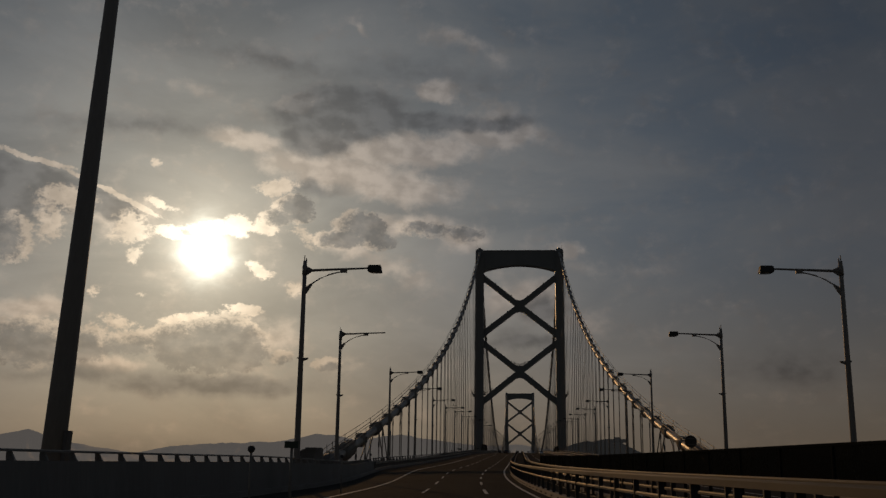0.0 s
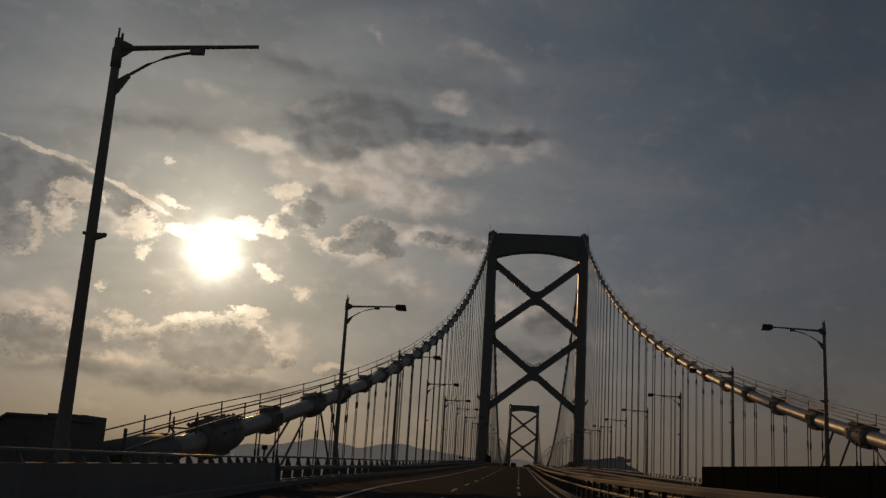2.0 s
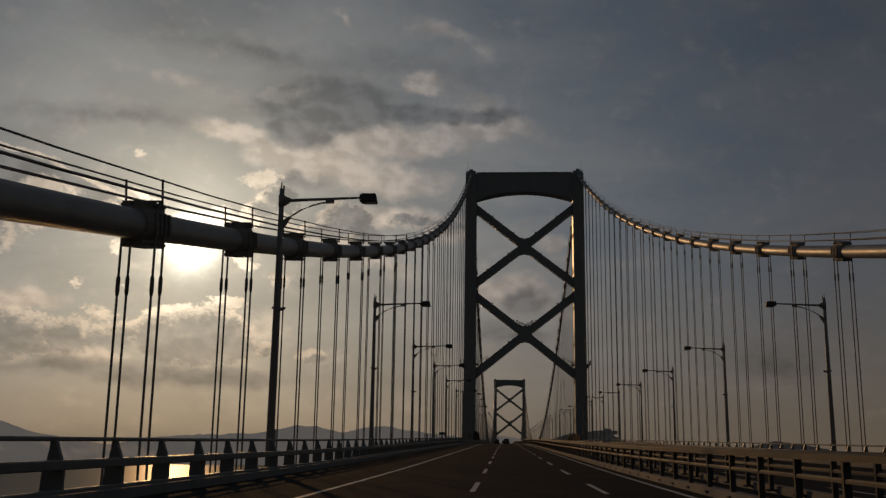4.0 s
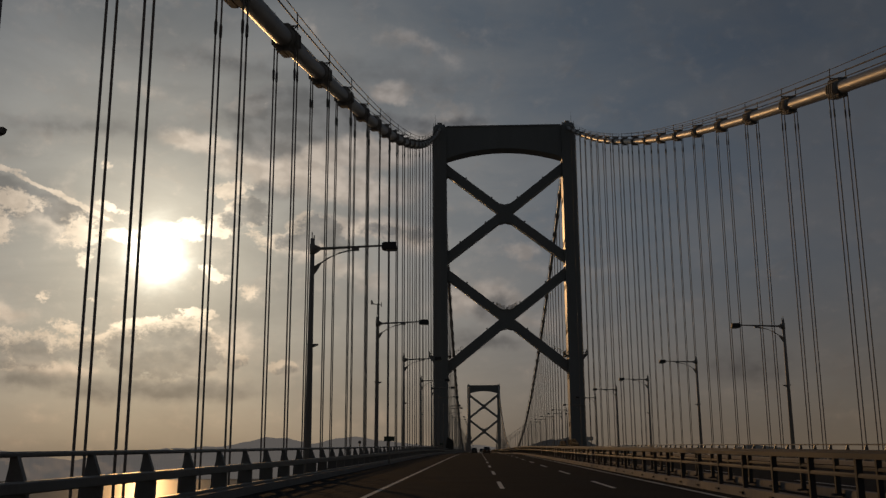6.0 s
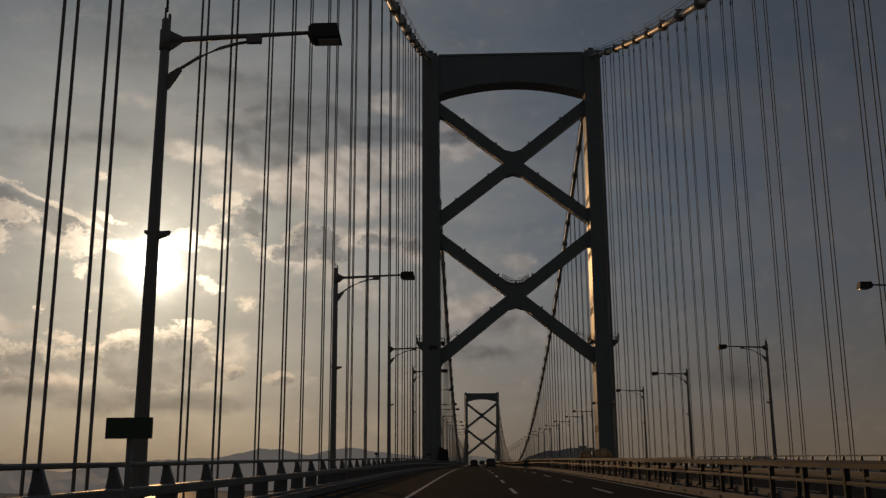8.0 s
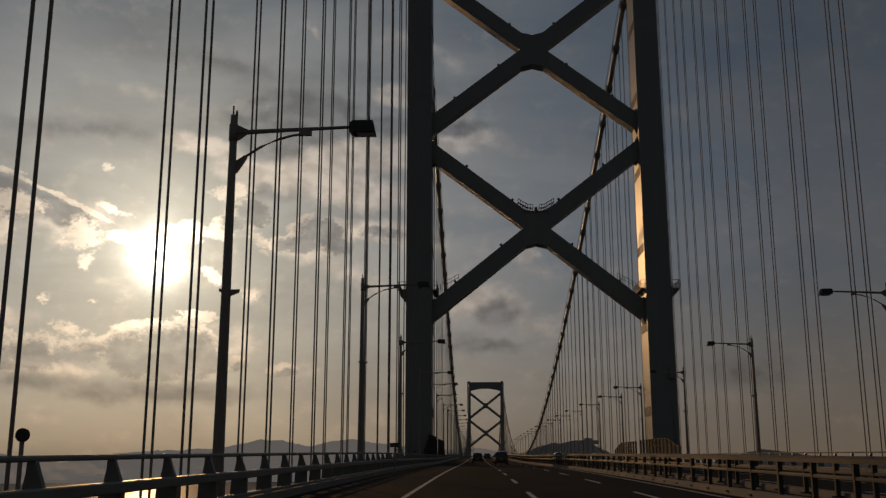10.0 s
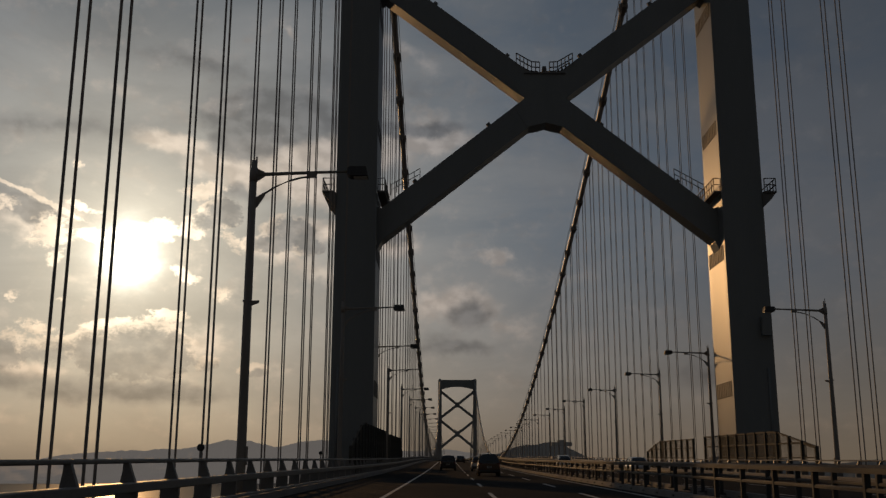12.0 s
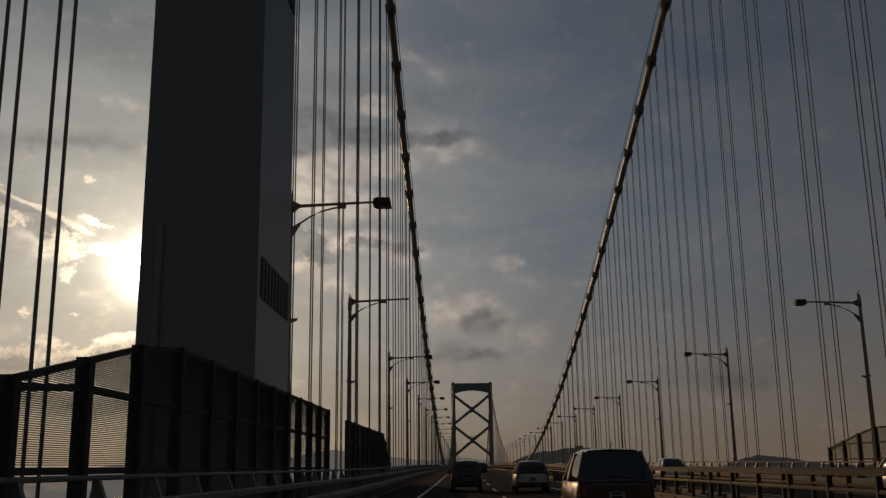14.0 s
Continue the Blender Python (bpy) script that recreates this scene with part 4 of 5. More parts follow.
# the plinths that carry the posts
bm = BM()
for s, x, y, z in lamps:
    box(bm, (x - 0.28, y - 0.28, road_z(y) - 2.2), (x + 0.28, y + 0.28, z - 0.6))
solid("lamp_plinth", bm, CONCRETE, "concrete lamp plinths along the deck edge", "plinth", kind="structure")

# the gull-shaped wind gauge on one lamp
gauge = thing("wind_gauge", "small wind gauge on a short mast on a lamp post", "wind gauge", at=(-15.65, -171.6, lamp_z(-171.6) + 0.65))
bm = BM()
tube(bm, [(0, 0, 0), (0, 0, 0.75)], 0.03, 6)
part("mast", bm, CAST_STEEL, gauge)
bm = BM()
tube(bm, [(0.3, 0, 0.62), (0.3, 0, 0.95)], 0.03, 6)
beam(bm, (-0.35, 0, 0.85), (0.3, 0, 0.75), 0.05, 0.06)
extrude(bm, [(-0.5, 0.8), (-0.3, 0.8), (-0.38, 1.1), (-0.52, 1.15)], -0.03, 0.03)
part("vane", bm, CAST_STEEL, gauge)

# tall pole at the start of the approach
pole = thing("pole", "thick tapered dark steel pole with a box at its foot", "pole", at=(-11.70, -386.0, road_z(-386)))
pole.rotation_euler = (0, radians(2.1), 0)
bm = BM()
tube(bm, [(0, 0, -0.5), (0, 0, 3), (0, 0, 16)], [0.31, 0.28, 0.16], 12)
part("post", bm, POST_STEEL, pole)
bm = BM()
box(bm, (0.27, -0.14, 1.3), (0.38, 0.14, 2.05))
part("box", bm, CAST_STEEL, pole, bevel=0.02)

# ---- railings ----
def rail_post_mesh(name):
    """A cast rail post that leans back and carries three rails; the road is towards +x."""
    bm = BM()
    outline = [(-0.30, 0.0), (0.14, 0.0), (0.14, 0.74), (0.09, 0.86), (0.0, 1.10), (-0.04, 1.22), (-0.15, 1.22), (-0.16, 1.05), (-0.20, 0.82), (-0.27, 0.62)]
    extrude(bm, outline, -0.06, 0.06)
    box(bm, (-0.34, -0.14, -0.02), (0.2, 0.14, 0.03))
    return mesh_of(name, bm, RAIL_PAINT, 0.01)


RAIL_POST = rail_post_mesh("post")


def bridge_rail(s, y0, y1):
    r = thing("bridge_railing", "dark grey steel bridge railing with three rails on leaning posts", "railing", "bridge railings", "structure")
    x = s * 14.95
    for name, dx, dz, w, h in (("top_rail", 0.09, 1.245, 0.11, 0.09), ("main_beam", -0.08, 0.755, 0.20, 0.19), ("lower_beam", -0.08, 0.24, 0.16, 0.11)):
        bm = BM()
        cx = x + s * dx
        lo, hi, c = dz - h / 2, dz + h / 2, 0.025
        sweep(bm, y0, y1, [(cx - w / 2 + c, lo), (cx + w / 2 - c, lo), (cx + w / 2, lo + c), (cx + w / 2, hi - c), (cx + w / 2 - c, hi), (cx - w / 2 + c, hi), (cx - w / 2, hi - c), (cx - w / 2, lo + c)], 8)
        part(name, bm, RAIL_PAINT, r)
    y = y0 + 0.3
    far = BM()
    while y < y1:
        if y < 260:
            p = new("post", RAIL_POST)
            p.parent = r
            p.matrix_basis = pose(x + bend_x(y, x), y, road_z(y), 0, 0, 0 if s < 0 else 180)
        else:
            box(far, (x - 0.1, y - 0.05, road_z(y)), (x + 0.1, y + 0.05, road_z(y) + 1.22))
        y += 3.0
    tagged(part("posts", far, RAIL_PAINT, r), kind="stuff")
    return r


bridge_rail(-1, -313.0, 900)
bridge_rail(1, -313.0, 900)

# the median barrier: two rows of double box beams
bm = BM()
box(bm, (-0.06, -0.05, 0), (0.06, 0.05, 1.02))
box(bm, (-0.14, -0.12, -0.02), (0.14, 0.12, 0.03))
MED_POST = mesh_of("post", bm, GALVANISED)
for s in (-1, 1):
    r = thing("median_barrier", "galvanised steel median guard rail with two beams on posts", "guard rail", "median barriers", "structure")
    x = s * 0.95 - 0.15
    for name, dz, w, h in (("top_beam", 1.0, 0.15, 0.13), ("lower_beam", 0.64, 0.10, 0.075)):
        bm = BM()
        sweep(bm, -500, 1000, [(x - w / 2, 0.12 + dz - h / 2), (x + w / 2, 0.12 + dz - h / 2), (x + w / 2, 0.12 + dz + h / 2 - 0.03), (x + w * 0.3, 0.12 + dz + h / 2), (x - w * 0.3, 0.12 + dz + h / 2), (x - w / 2, 0.12 + dz + h / 2 - 0.03)], 8)
        part(name, bm, GALVANISED, r)
    y = -470.0 + (0 if s < 0 else 1.3)
    far = BM()
    while y < 900:
        if -425 < y < 240:
            p = new("post", MED_POST)
            p.parent = r
            p.matrix_basis = pose(x + bend_x(y, x), y, road_z(y) + 0.1)
        else:
            box(far, (x + bend_x(y, x) - 0.06, y - 0.05, road_z(y)), (x + bend_x(y, x) + 0.06, y + 0.05, road_z(y) + 1.1))
        y += 2.6
    tagged(part("posts", far, GALVANISED, r), kind="stuff")

# ---- the approach: parapets, wind fence, hut ----
bm = BM()
extrude(bm, [(-0.10, 0.0), (0.10, 0.0), (0.03, 0.11), (-0.02, 0.20), (-0.11, 0.20), (-0.11, 0.1)], -0.04, 0.04)
BRACKET = mesh_of("bracket", bm, RAIL_PAINT)


def parapet_rise(y):
    """The wall beside the near lane is higher at the start of the approach."""
    return 0.32 * min(max((-342.0 - y) / 26.0, 0.0), 1.0)


for s in (-1, 1):
    rise = parapet_rise if s < 0 else (lambda y: 0.0)
    bm = BM()
    sweep(bm, APP, -313.2, [(s * 15.35, -0.5), (s * 14.9, -0.5), (s * 14.93, 0.5), (s * 15.0, 0.98), (s * 15.33, 0.98)], 4, rise)
    wall = solid("parapet_wall", bm, CONCRETE, "low weathered concrete parapet with a steel rail along the approach", "parapet", kind="structure")
    bm = BM()
    cx = s * 15.17
    sweep(bm, APP, -313.2, [(cx - 0.05, 1.17), (cx + 0.05, 1.17), (cx + 0.05, 1.21), (cx + 0.03, 1.23), (cx - 0.03, 1.23), (cx - 0.05, 1.21)], 4, rise)
    part("top_rail", bm, RAIL_PAINT, wall)
    y = -430.0
    while y < -313.4:
        p = new("bracket", BRACKET)
        p.parent = wall
        p.matrix_basis = pose(s * 15.17 + bend_x(y, s * 15), y, road_z(y) + 0.98 + rise(y), 0, 0, 0 if s < 0 else 180)
        y += 1.5


def wind_fence(s, y0, y1, low, high, slope_in, slope_out, see_through, label, off=15.12):
    """A fence of mesh panels between posts, set on the deck edge; its top slopes at the ends."""
    f = thing("wind_fence", label, "fence", "wind fences")
    x = s * off

    def top(y):
        t = high
        if slope_in and y - y0 < slope_in:
            t = min(t, low + 0.7 + (high - low - 0.7) * (y - y0) / slope_in)
        if slope_out and y1 - y < slope_out:
            t = min(t, low + 0.7 + (high - low - 0.7) * (y1 - y) / slope_out)
        return t
    n = max(1, round((y1 - y0) / 2.6))
    ys = [y0 + (y1 - y0) * i / n for i in range(n + 1)]
    for i, y in enumerate(ys):
        bm = BM()
        xo, zr = x + bend_x(y, x), road_z(y)
        wx, wy = (0.12, 0.11) if see_through else (0.035, 0.04)
        box(bm, (xo - wx, y - wy, zr - 0.3), (xo + wx, y + wy, zr + top(y) + (0.06 if see_through else 0.0)))
        part("post", bm, FENCE if see_through else DARK_PANEL, f, bevel=0.01)
        if i == n:
            break
        ya, yb = y, ys[i + 1]
        za, zb, xa, xb = road_z(ya), road_z(yb), x + bend_x(ya, x), x + bend_x(yb, x)
        bm = BM()
        mid = (low + high) / 2 + 0.05 if high - low > 1 else low + 0.02
        for h0, h1 in ((top(ya), top(yb)), (low, low), (min(mid, top(ya) - 0.1), min(mid, top(yb) - 0.1))):
            beam(bm, (xa, ya, za + h0), (xb, yb, zb + h1), 0.09 if see_through else 0.06, 0.11 if see_through else 0.05)
        part("rail", bm, FENCE if see_through else DARK_PANEL, f)
        bm = BM()
        if see_through:
            # fine louvre slats
            h = low + 0.09
            while h < max(top(ya), top(yb)) - 0.05:
                fa = 0.0 if h < top(ya) else min(1.0, (h - top(ya)) / max(1e-3, top(yb) - top(ya)))
                fb = 1.0 if h < top(yb) else max(0.0, (top(ya) - h) / max(1e-3, top(ya) - top(yb)))
                if fb - fa > 0.03:
                    p = Vector((xa, ya, za + h)).lerp(Vector((xb, yb, zb + h)), fa)
                    q = Vector((xa, ya, za + h)).lerp(Vector((xb, yb, zb + h)), fb)
                    beam(bm, p, q, 0.04, 0.014)
                h += 0.032
        else:
            v = [bm.verts.new(c) for c in ((xa - 0.02, ya, za + low), (xb - 0.02, yb, zb + low), (xb - 0.02, yb, zb + top(yb)), (xa - 0.02, ya, za + top(ya)), (xa + 0.02, ya, za + low), (xb + 0.02, yb, zb + low), (xb + 0.02, yb, zb + top(yb)), (xa + 0.02, ya, za + top(ya)))]
            for q in ((0, 1, 2, 3), (7, 6, 5, 4), (0, 4, 5, 1), (2, 6, 7, 3), (1, 5, 6, 2), (3, 7, 4, 0)):
                bm.faces.new([v[k] for k in q])
        slats = part("panel", bm, FENCE if see_through else SMOKED, f)
        if see_through:
            tagged(slats, kind="stuff")
    return f


wind_fence(-1, -18.6, 15.6, 1.36, 3.88, 9.2, 0, True, "dark louvred wind fence beside the bridge tower with a sloping start")
wind_fence(-1, 23.4, 52.0, 1.42, 3.75, 0, 4.0, True, "dark louvred wind fence beyond the bridge tower")
wind_fence(1, -18.0, 10.0, 1.42, 3.3, 8.0, 0, True, "dark louvred wind fence by the tower on the oncoming side")
wind_fence(1, 14.5, 37.0, 1.42, 3.2, 0, 7.0, True, "dark louvred wind fence with a sloping end beyond the tower")
wind_fence(1, -500, -325.5, 0.95, 1.74, 0, 0, False, "long dark panelled anti-glare fence on the median of the approach", 1.25)

hut = thing("hut", "low dark steel equipment hut with a sloping roof", "hut", at=(-17.4, -328.4, -2.15))
bm = BM()
extrude(bm, [(-0.78, -0.6), (0.78, -0.6), (0.78, 2.30), (-0.15, 2.30), (-0.78, 1.88)], -1.7, 1.7)
part("wall", bm, CAST_STEEL, hut, bevel=0.03)
bm = BM()
extrude(bm, [(-0.84, 1.86), (-0.78, 1.88), (-0.15, 2.305), (0.78, 2.305), (0.84, 2.30), (0.84, 2.37), (-0.17, 2.37), (-0.84, 1.94)], -1.8, 1.8)
part("roof", bm, CAST_STEEL, hut)
bm = BM()
box(bm, (-0.45, -1.74, 0.0), (0.4, -1.71, 1.75))
part("door", bm, CAST_STEEL, hut)
cab = thing("equipment_cabinet", "grey steel equipment cabinet beside the cable foot", "cabinet", at=(-17.6, -325.8, -1.85))
bm = BM()
box(bm, (-0.6, -0.8, -0.6), (0.6, 0.8, 2.25), (0.0, 0.0))
part("body", bm, CAST_STEEL, cab, bevel=0.03)
bm = BM()
box(bm, (0.6, -0.7, 0.1), (0.63, 0.7, 2.0))
part("door", bm, CAST_STEEL, cab)
# hood where the cable goes into the anchorage
for s in (-1, 1):
    hood = thing("cable_hood", "dark steel hood where the main cable enters the deck", "cable hood", "cable hoods", at=(s * CABLE_X, -321.0, cable_z(-321)))
    hood.rotation_euler = (math.atan(0.4225 + 0.00092070 * -321), 0, 0)
    bm = BM()
    tube(bm, [(0, -3.4, -0.3), (0, -3.0, 0), (0, 1.6, 0), (0, 2.2, 0)], [0.85, 0.85, 0.7, 0.5], 14)
    part("shell", bm, CAST_STEEL, hood)

# walkway slab outside the railing at the cable foot
bm = BM()
sweep(bm, -345, -300, [(-20.5, -1.4), (-16.9, -1.4), (-16.9, -0.5), (-20.5, -0.5)], 6)
sweep(bm, -345, -300, [(16.9, -1.4), (20.5, -1.4), (20.5, -0.5), (16.9, -0.5)], 6)
box(bm, (-21.5, APP, -3.6), (-9.2, -345.2, -2.75))
solid("anchorage_slab", bm, CONCRETE, "concrete slab at the foot of the main cables", "slab", kind="structure")


# ---- signs and markers ----
def marker(x, y, z, r):
    m = thing("delineator", "round road marker on a short steel post on the railing", "road marker", "road markers", at=(x, y, road_z(y) + z))
    bm = BM()
    tube(bm, [(0, 0, -z), (0, 0, 0.0)], r * 0.36, 8)
    part("post", bm, POST_STEEL, m)
    bm = BM()
    tube(bm, [(0, -0.05, r * 0.8), (0, -0.03, r * 0.8), (0, 0.03, r * 0.8), (0, 0.05, r * 0.8)], [r * 0.75, r, r, r * 0.75], 16)
    part("disc", bm, LAMP_CASE, m)
    return m


for x, y, z, r in ((-6.0, -388.2, 1.55, 0.08), (-7.75, -367.0, 1.5, 0.075), (-14.3, -315.2, 1.5, 0.12), (-15.55, -183, 1.5, 0.1), (-15.55, -123, 1.5, 0.1), (-15.55, -56, 1.5, 0.1), (-15.55, -30.5, 1.5, 0.1)):
    marker(x, y, z, r)


def edge_sign(y, w, h, z, x):
    sgn = thing("sign", "plain dark green rectangular road sign on a post beside the railing", "sign", "signs beside the railing", at=(x, y, road_z(y)))
    bm = BM()
    box(bm, (-w / 2, -0.03, z), (w / 2, 0.03, z + h))
    board = part("board", bm, SIGN_BACK, sgn, bevel=0.01)
    for k in (-1, 1):
        bm = BM()
        box(bm, (-0.1, 0.03, z + h * (0.5 + 0.25 * k) - 0.02), (0.1, 0.13, z + h * (0.5 + 0.25 * k) + 0.02))
        part("clip", bm, CAST_STEEL, board)
    bm = BM()
    tube(bm, [(0, 0.06, -0.6), (0, 0.06, z + h - 0.05)], 0.05, 8)
    part("post", bm, POST_STEEL, sgn)


edge_sign(-176.3, 0.74, 0.33, 1.66, -14.25)
edge_sign(-72.8, 0.62, 0.28, 1.63, -14.25)
edge_sign(-377.6, 0.46, 0.22, 1.78, -7.55)

disc_sign = thing("round_sign", "dark back of a round road sign on a steel post", "sign", at=(13.3, -331.0, road_z(-331)))
bm = BM()
tube(bm, [(0, -0.03, 2.98), (0, -0.025, 2.98), (0, 0.025, 2.98), (0, 0.03, 2.98)], [0.46, 0.48, 0.48, 0.46], 28)
board = part("board", bm, LAMP_CASE, disc_sign)
for z in (2.75, 3.2):
    bm = BM()
    box(bm, (-0.32, -0.07, z - 0.03), (0.32, -0.03, z + 0.03))
    part("stiffener", bm, CAST_STEEL, board)
bm = BM()
tube(bm, [(0, 0.08, -0.1), (0, 0.08, 3.3)], 0.06, 8)
part("post", bm, POST_STEEL, disc_sign)

# ---- cars ----
def build_car(name, label, category, paint, L, W, H, belt, profile):
    """A car with its nose towards +y, standing at the origin. profile: rows of (y share, roof height share, roof half-width share)."""
    car = thing(name, label, category, "cars on the bridge")
    hw = W / 2
    low = 0.22
    # lower body: lofted sections
    secs = [(-0.5, 0.80, 0.52, 0.92), (-0.485, 0.92, 0.36, 0.98), (-0.42, 0.985, 0.24, 1.0), (-0.2, 1.0, 0.22, 1.0), (0.15, 1.0, 0.22, 1.0), (0.34, 0.985, 0.22, 0.97), (0.44, 0.93, 0.24, 0.80), (0.485, 0.84, 0.34, 0.72), (0.5, 0.74, 0.44, 0.62)]
    bm = BM()
    rings = []
    for fy, fw, zl, ft in secs:
        zt = belt * ft
        w = hw * fw
        prof = [(-w * 0.86, zl), (-w * 0.985, zl + 0.1), (-w, (zl + zt) / 2), (-w * 0.97, zt - 0.05), (-w * 0.92, zt), (w * 0.92, zt), (w * 0.97, zt - 0.05), (w, (zl + zt) / 2), (w * 0.985, zl + 0.1), (w * 0.86, zl)]
        rings.append([bm.verts.new((x, fy * L, z)) for x, z in prof])
    n = len(rings[0])
    for a, b in zip(rings, rings[1:]):
        for k in range(n):
            f = bm.faces.new((a[k], a[(k + 1) % n], b[(k + 1) % n], b[k]))
            f.smooth = True
    bm.faces.new(rings[0])
    bm.faces.new(rings[-1][::-1])
    body = part("body", bm, paint, car)
    # greenhouse: glass shell, then roof and pillars
    bm = BM()
    rings = []
    for fy, fh, fw in profile:
        z = belt + (H - belt) * fh
        wb, wt = hw * 0.90, hw * fw
        side = [(0.0, 0.0), (0.45, 0.30), (0.80, 0.72), (0.93, 1.0)]   # share of the height, share of the lean
        half = [(wb + (wt - wb) * b * fh, belt - 0.03 + (z - belt + 0.03) * a) for a, b in side]
        half += [(half[-1][0] * 0.86, belt + (z - belt) * 0.985), (half[-1][0] * 0.5, z)]
        rings.append([bm.verts.new((-x, fy * L, h)) for x, h in half] + [bm.verts.new((x, fy * L, h)) for x, h in half[::-1]])
    for a, b in zip(rings, rings[1:]):
        for k in range(len(a) - 1):
            f = bm.faces.new((a[k], a[k + 1], b[k + 1], b[k]))
            f.smooth = True
    bm.faces.new(rings[0])
    bm.faces.new(rings[-1][::-1])
    glass = part("glasshouse", bm, CAR_GLASS, car, "dark tinted car windows")
    # roof skin and pillars
    bm = BM()
    tops = [(fy * L, belt + (H - belt) * fh, hw * 0.90 + (hw * fw - hw * 0.90) * fh) for fy, fh, fw in profile if fh > 0.9]
    rows = [[bm.verts.new(p) for p in ((-w * 1.02, y, z - 0.075), (-w * 0.97, y, z - 0.02), (-w * 0.84, y, z + 0.012), (0, y, z + 0.035), (w * 0.84, y, z + 0.012), (w * 0.97, y, z - 0.02), (w * 1.02, y, z - 0.075))] for y, z, w in tops]
    for a, b in zip(rows, rows[1:]):
        for k in range(6):
            f = bm.faces.new((a[k], a[k + 1], b[k + 1], b[k]))
            f.smooth = True
    part("roof", bm, paint, body)
    (ry, rz, rw), (fy, fz, fw) = tops[0], tops[-1]
    r0, f0 = profile[0], profile[-1]
    for s in (-1, 1):
        for name2, p, q, wd in (("rear_pillar", (s * hw * 0.89, r0[0] * L + 0.06, belt), (s * rw * 0.985, ry, rz - 0.03), 0.13), ("front_pillar", (s * hw * 0.89, f0[0] * L - 0.06, belt), (s * fw * 0.985, fy, fz - 0.03), 0.07),
                                ("centre_pillar", (s * hw * 0.905, 0.02 * L, belt), (s * rw * 1.0, 0.0, H - 0.06), 0.09)):
            bm = BM()
            beam(bm, p, q, wd * 0.5, wd, (s, 0, 0))
            part(name2, bm, paint if name2 != "centre_pillar" else TRIM, body)
        # mirror
        bm = BM()
        box(bm, (min(s * hw, s * (hw + 0.22)), 0.2 * L - 0.06, belt - 0.02), (max(s * hw, s * (hw + 0.22)), 0.2 * L + 0.08, belt + 0.15))
        part("mirror", bm, paint, car, bevel=0.03)
        # tail lamp, head lamp
        bm = BM()
        box(bm, (min(s * hw * 0.66, s * hw * 0.93), -0.495 * L, belt * 0.66), (max(s * hw * 0.66, s * hw * 0.93), -0.46 * L, belt * 0.98))
        part("tail_lamp", bm, TAIL_LENS, body, "red tail lamp", 0.02)
        bm = BM()
        box(bm, (min(s * hw * 0.52, s * hw * 0.84), 0.47 * L, belt * 0.60), (max(s * hw * 0.52, s * hw * 0.84), 0.492 * L, belt * 0.74))
        part("head_lamp", bm, LAMP_GLASS, body, "clear head lamp", 0.02)
        for fy2 in (-0.31, 0.31):
            bm = BM()
            x0 = s * (hw - 0.2)
            tube(bm, [(x0, fy2 * L, 0.31), (x0 + s * 0.03, fy2 * L, 0.31), (x0 + s * 0.17, fy2 * L, 0.31), (x0 + s * 0.2, fy2 * L, 0.31)], [0.27, 0.31, 0.31, 0.27], 20)
            wheel = part("wheel", bm, TYRE, car, "black tyre")
            bm = BM()
            tube(bm, [(x0 + s * 0.195, fy2 * L, 0.31), (x0 + s * 0.21, fy2 * L, 0.31)], [0.2, 0.17], 12)
            part("rim", bm, CHROME, wheel)
    bm = BM()
    box(bm, (-hw * 0.9, -0.508 * L, 0.34), (hw * 0.9, -0.47 * L, 0.50))
    part("bumper", bm, TRIM, body, bevel=0.03)
    bm = BM()
    box(bm, (-0.17, -0.508 * L, belt * 0.62), (0.17, -0.498 * L, belt * 0.62 + 0.165))
    pl = part("plate", bm, PLATE, car, "pale registration plate")
    for k in (0, 1):
        bm = BM()
        z = belt * 0.62 + 0.03 + k * 0.075
        box(bm, (-0.11, -0.5095 * L, z), (0.11, -0.5075 * L, z + 0.045))
        part("plate_bar", bm, TRIM, pl)
    bm = BM()
    beam(bm, (0, ry + 0.2, H), (0, ry + 0.02, H + 0.16), 0.02, 0.02)
    part("aerial", bm, TRIM, car)
    bm = BM()
    beam(bm, (-hw * 0.15, r0[0] * L - 0.02, belt + 0.12), (hw * 0.5, r0[0] * L + 0.03, belt + 0.06), 0.02, 0.03)
    part("wiper", bm, TRIM, car)
    return car


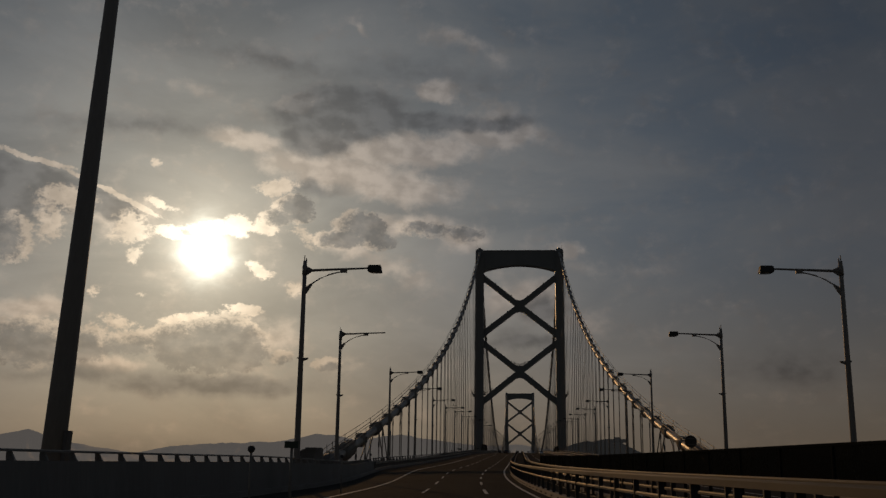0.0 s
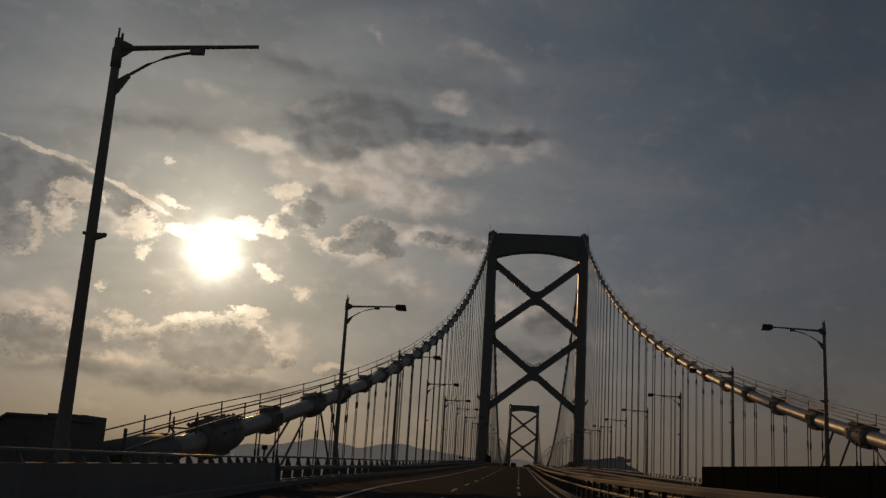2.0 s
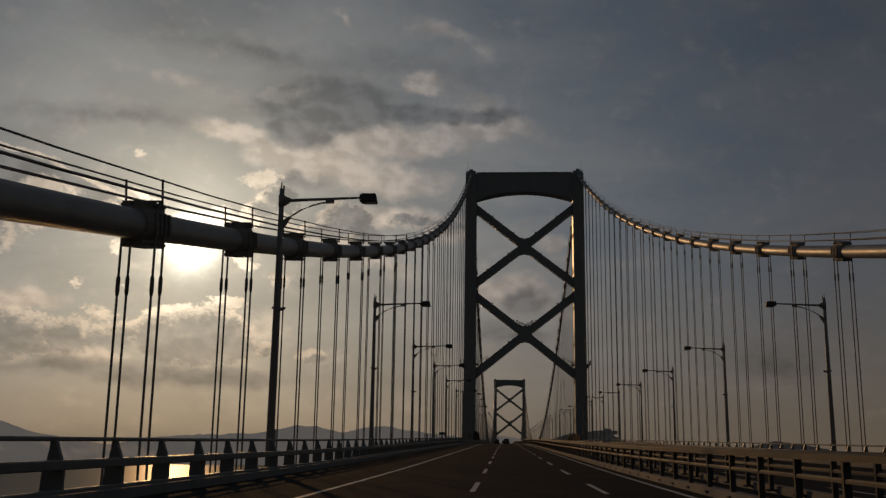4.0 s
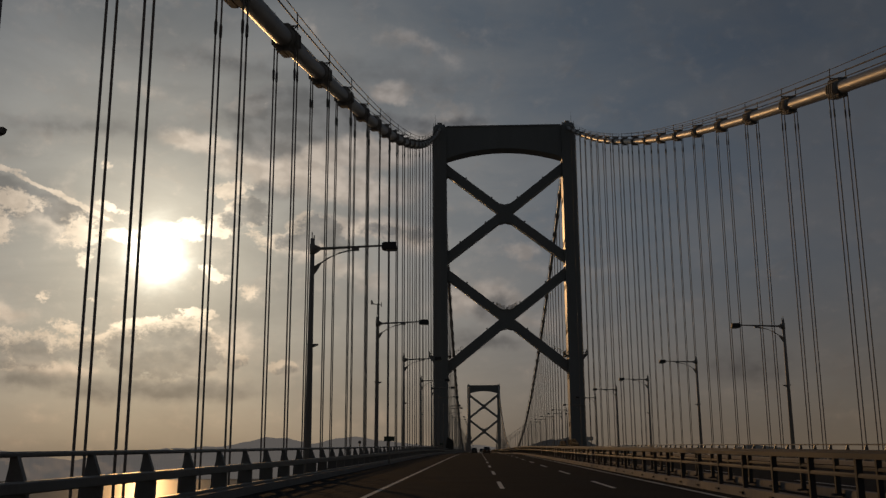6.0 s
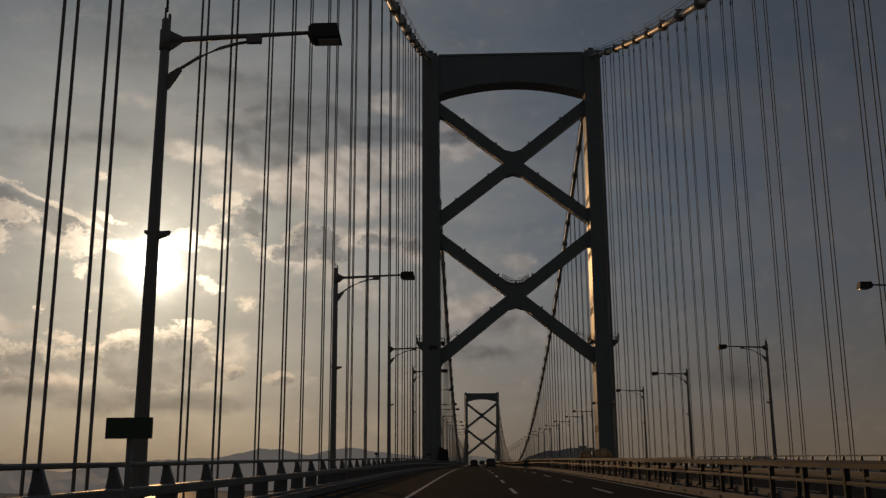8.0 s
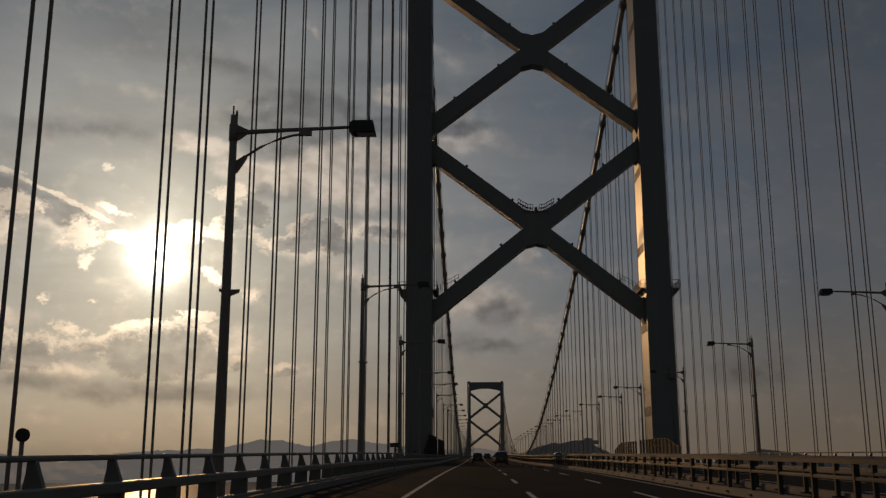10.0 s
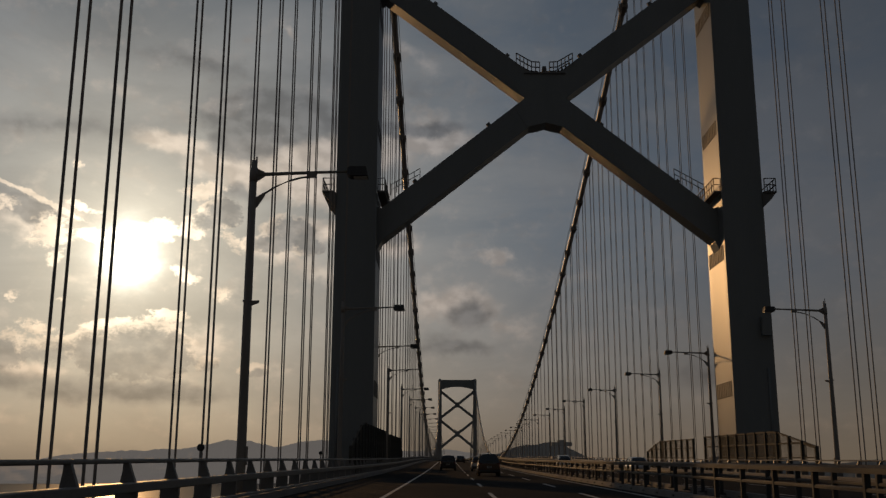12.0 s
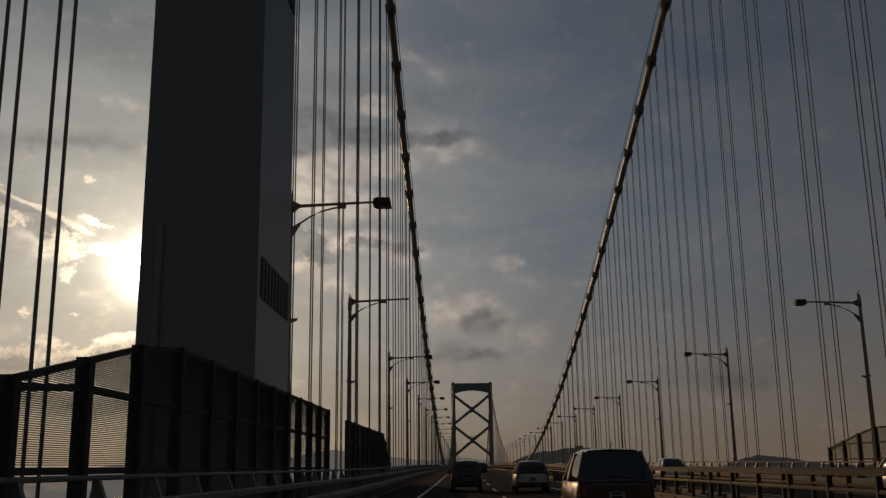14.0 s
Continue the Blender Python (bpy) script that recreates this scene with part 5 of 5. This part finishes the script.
HATCH = [(-0.47, 0.0, 0.74), (-0.445, 0.4, 0.72), (-0.40, 0.86, 0.70), (-0.36, 0.97, 0.69), (-0.25, 1.01, 0.69), (0.0, 1.0, 0.69), (0.12, 0.92, 0.68), (0.29, 0.0, 0.76)]
SEDAN = [(-0.42, 0.0, 0.78), (-0.26, 0.93, 0.72), (-0.16, 1.0, 0.72), (0.05, 0.98, 0.72), (0.12, 0.91, 0.70), (0.29, 0.0, 0.76)]
VAN = [(-0.48, 0.0, 0.74), (-0.462, 0.35, 0.74), (-0.43, 0.80, 0.70), (-0.395, 0.955, 0.68), (-0.33, 1.0, 0.68), (-0.1, 1.02, 0.68), (0.08, 0.985, 0.68), (0.17, 0.91, 0.68), (0.34, 0.0, 0.76)]


def park(car, x, y, turn=0):
    grade = math.degrees(math.atan((road_z(y + 2) - road_z(y - 2)) / 4))
    car.matrix_basis = pose(x, y, road_z(y) + 0.005, grade if turn == 0 else -grade, 0, turn)


park(build_car("minivan", "copper brown compact minivan driving away in the overtaking lane", "car", PAINT_COPPER, 4.2, 1.72, 1.66, 0.98, VAN), -5.75, -5.5)
park(build_car("estate_car", "silver estate car driving away in the overtaking lane", "car", PAINT_SILVER, 4.5, 1.74, 1.52, 0.92, HATCH), -5.55, 23.5)
park(build_car("hatchback", "black hatchback driving away in the near lane", "car", PAINT_BLACK, 4.0, 1.70, 1.60, 0.95, HATCH), -8.85, 26.5)
park(build_car("saloon_car", "dark saloon car far ahead in the overtaking lane", "car", PAINT_BLACK, 4.5, 1.74, 1.45, 0.9, SEDAN), -6.4, 118.0)
park(build_car("oncoming_car", "white compact car coming the other way beyond the median", "car", PAINT_WHITE, 4.1, 1.70, 1.62, 0.95, VAN), 5.6, 42.0, 180)
park(build_car("oncoming_saloon", "pale saloon car coming the other way beyond the median", "car", PAINT_SILVER, 4.5, 1.74, 1.46, 0.9, SEDAN), 8.9, 11.0, 180)
park(build_car("oncoming_saloon", "pale saloon car coming the other way beyond the median", "car", PAINT_SILVER, 4.5, 1.74, 1.46, 0.9, SEDAN), 5.7, 300.0, 180)
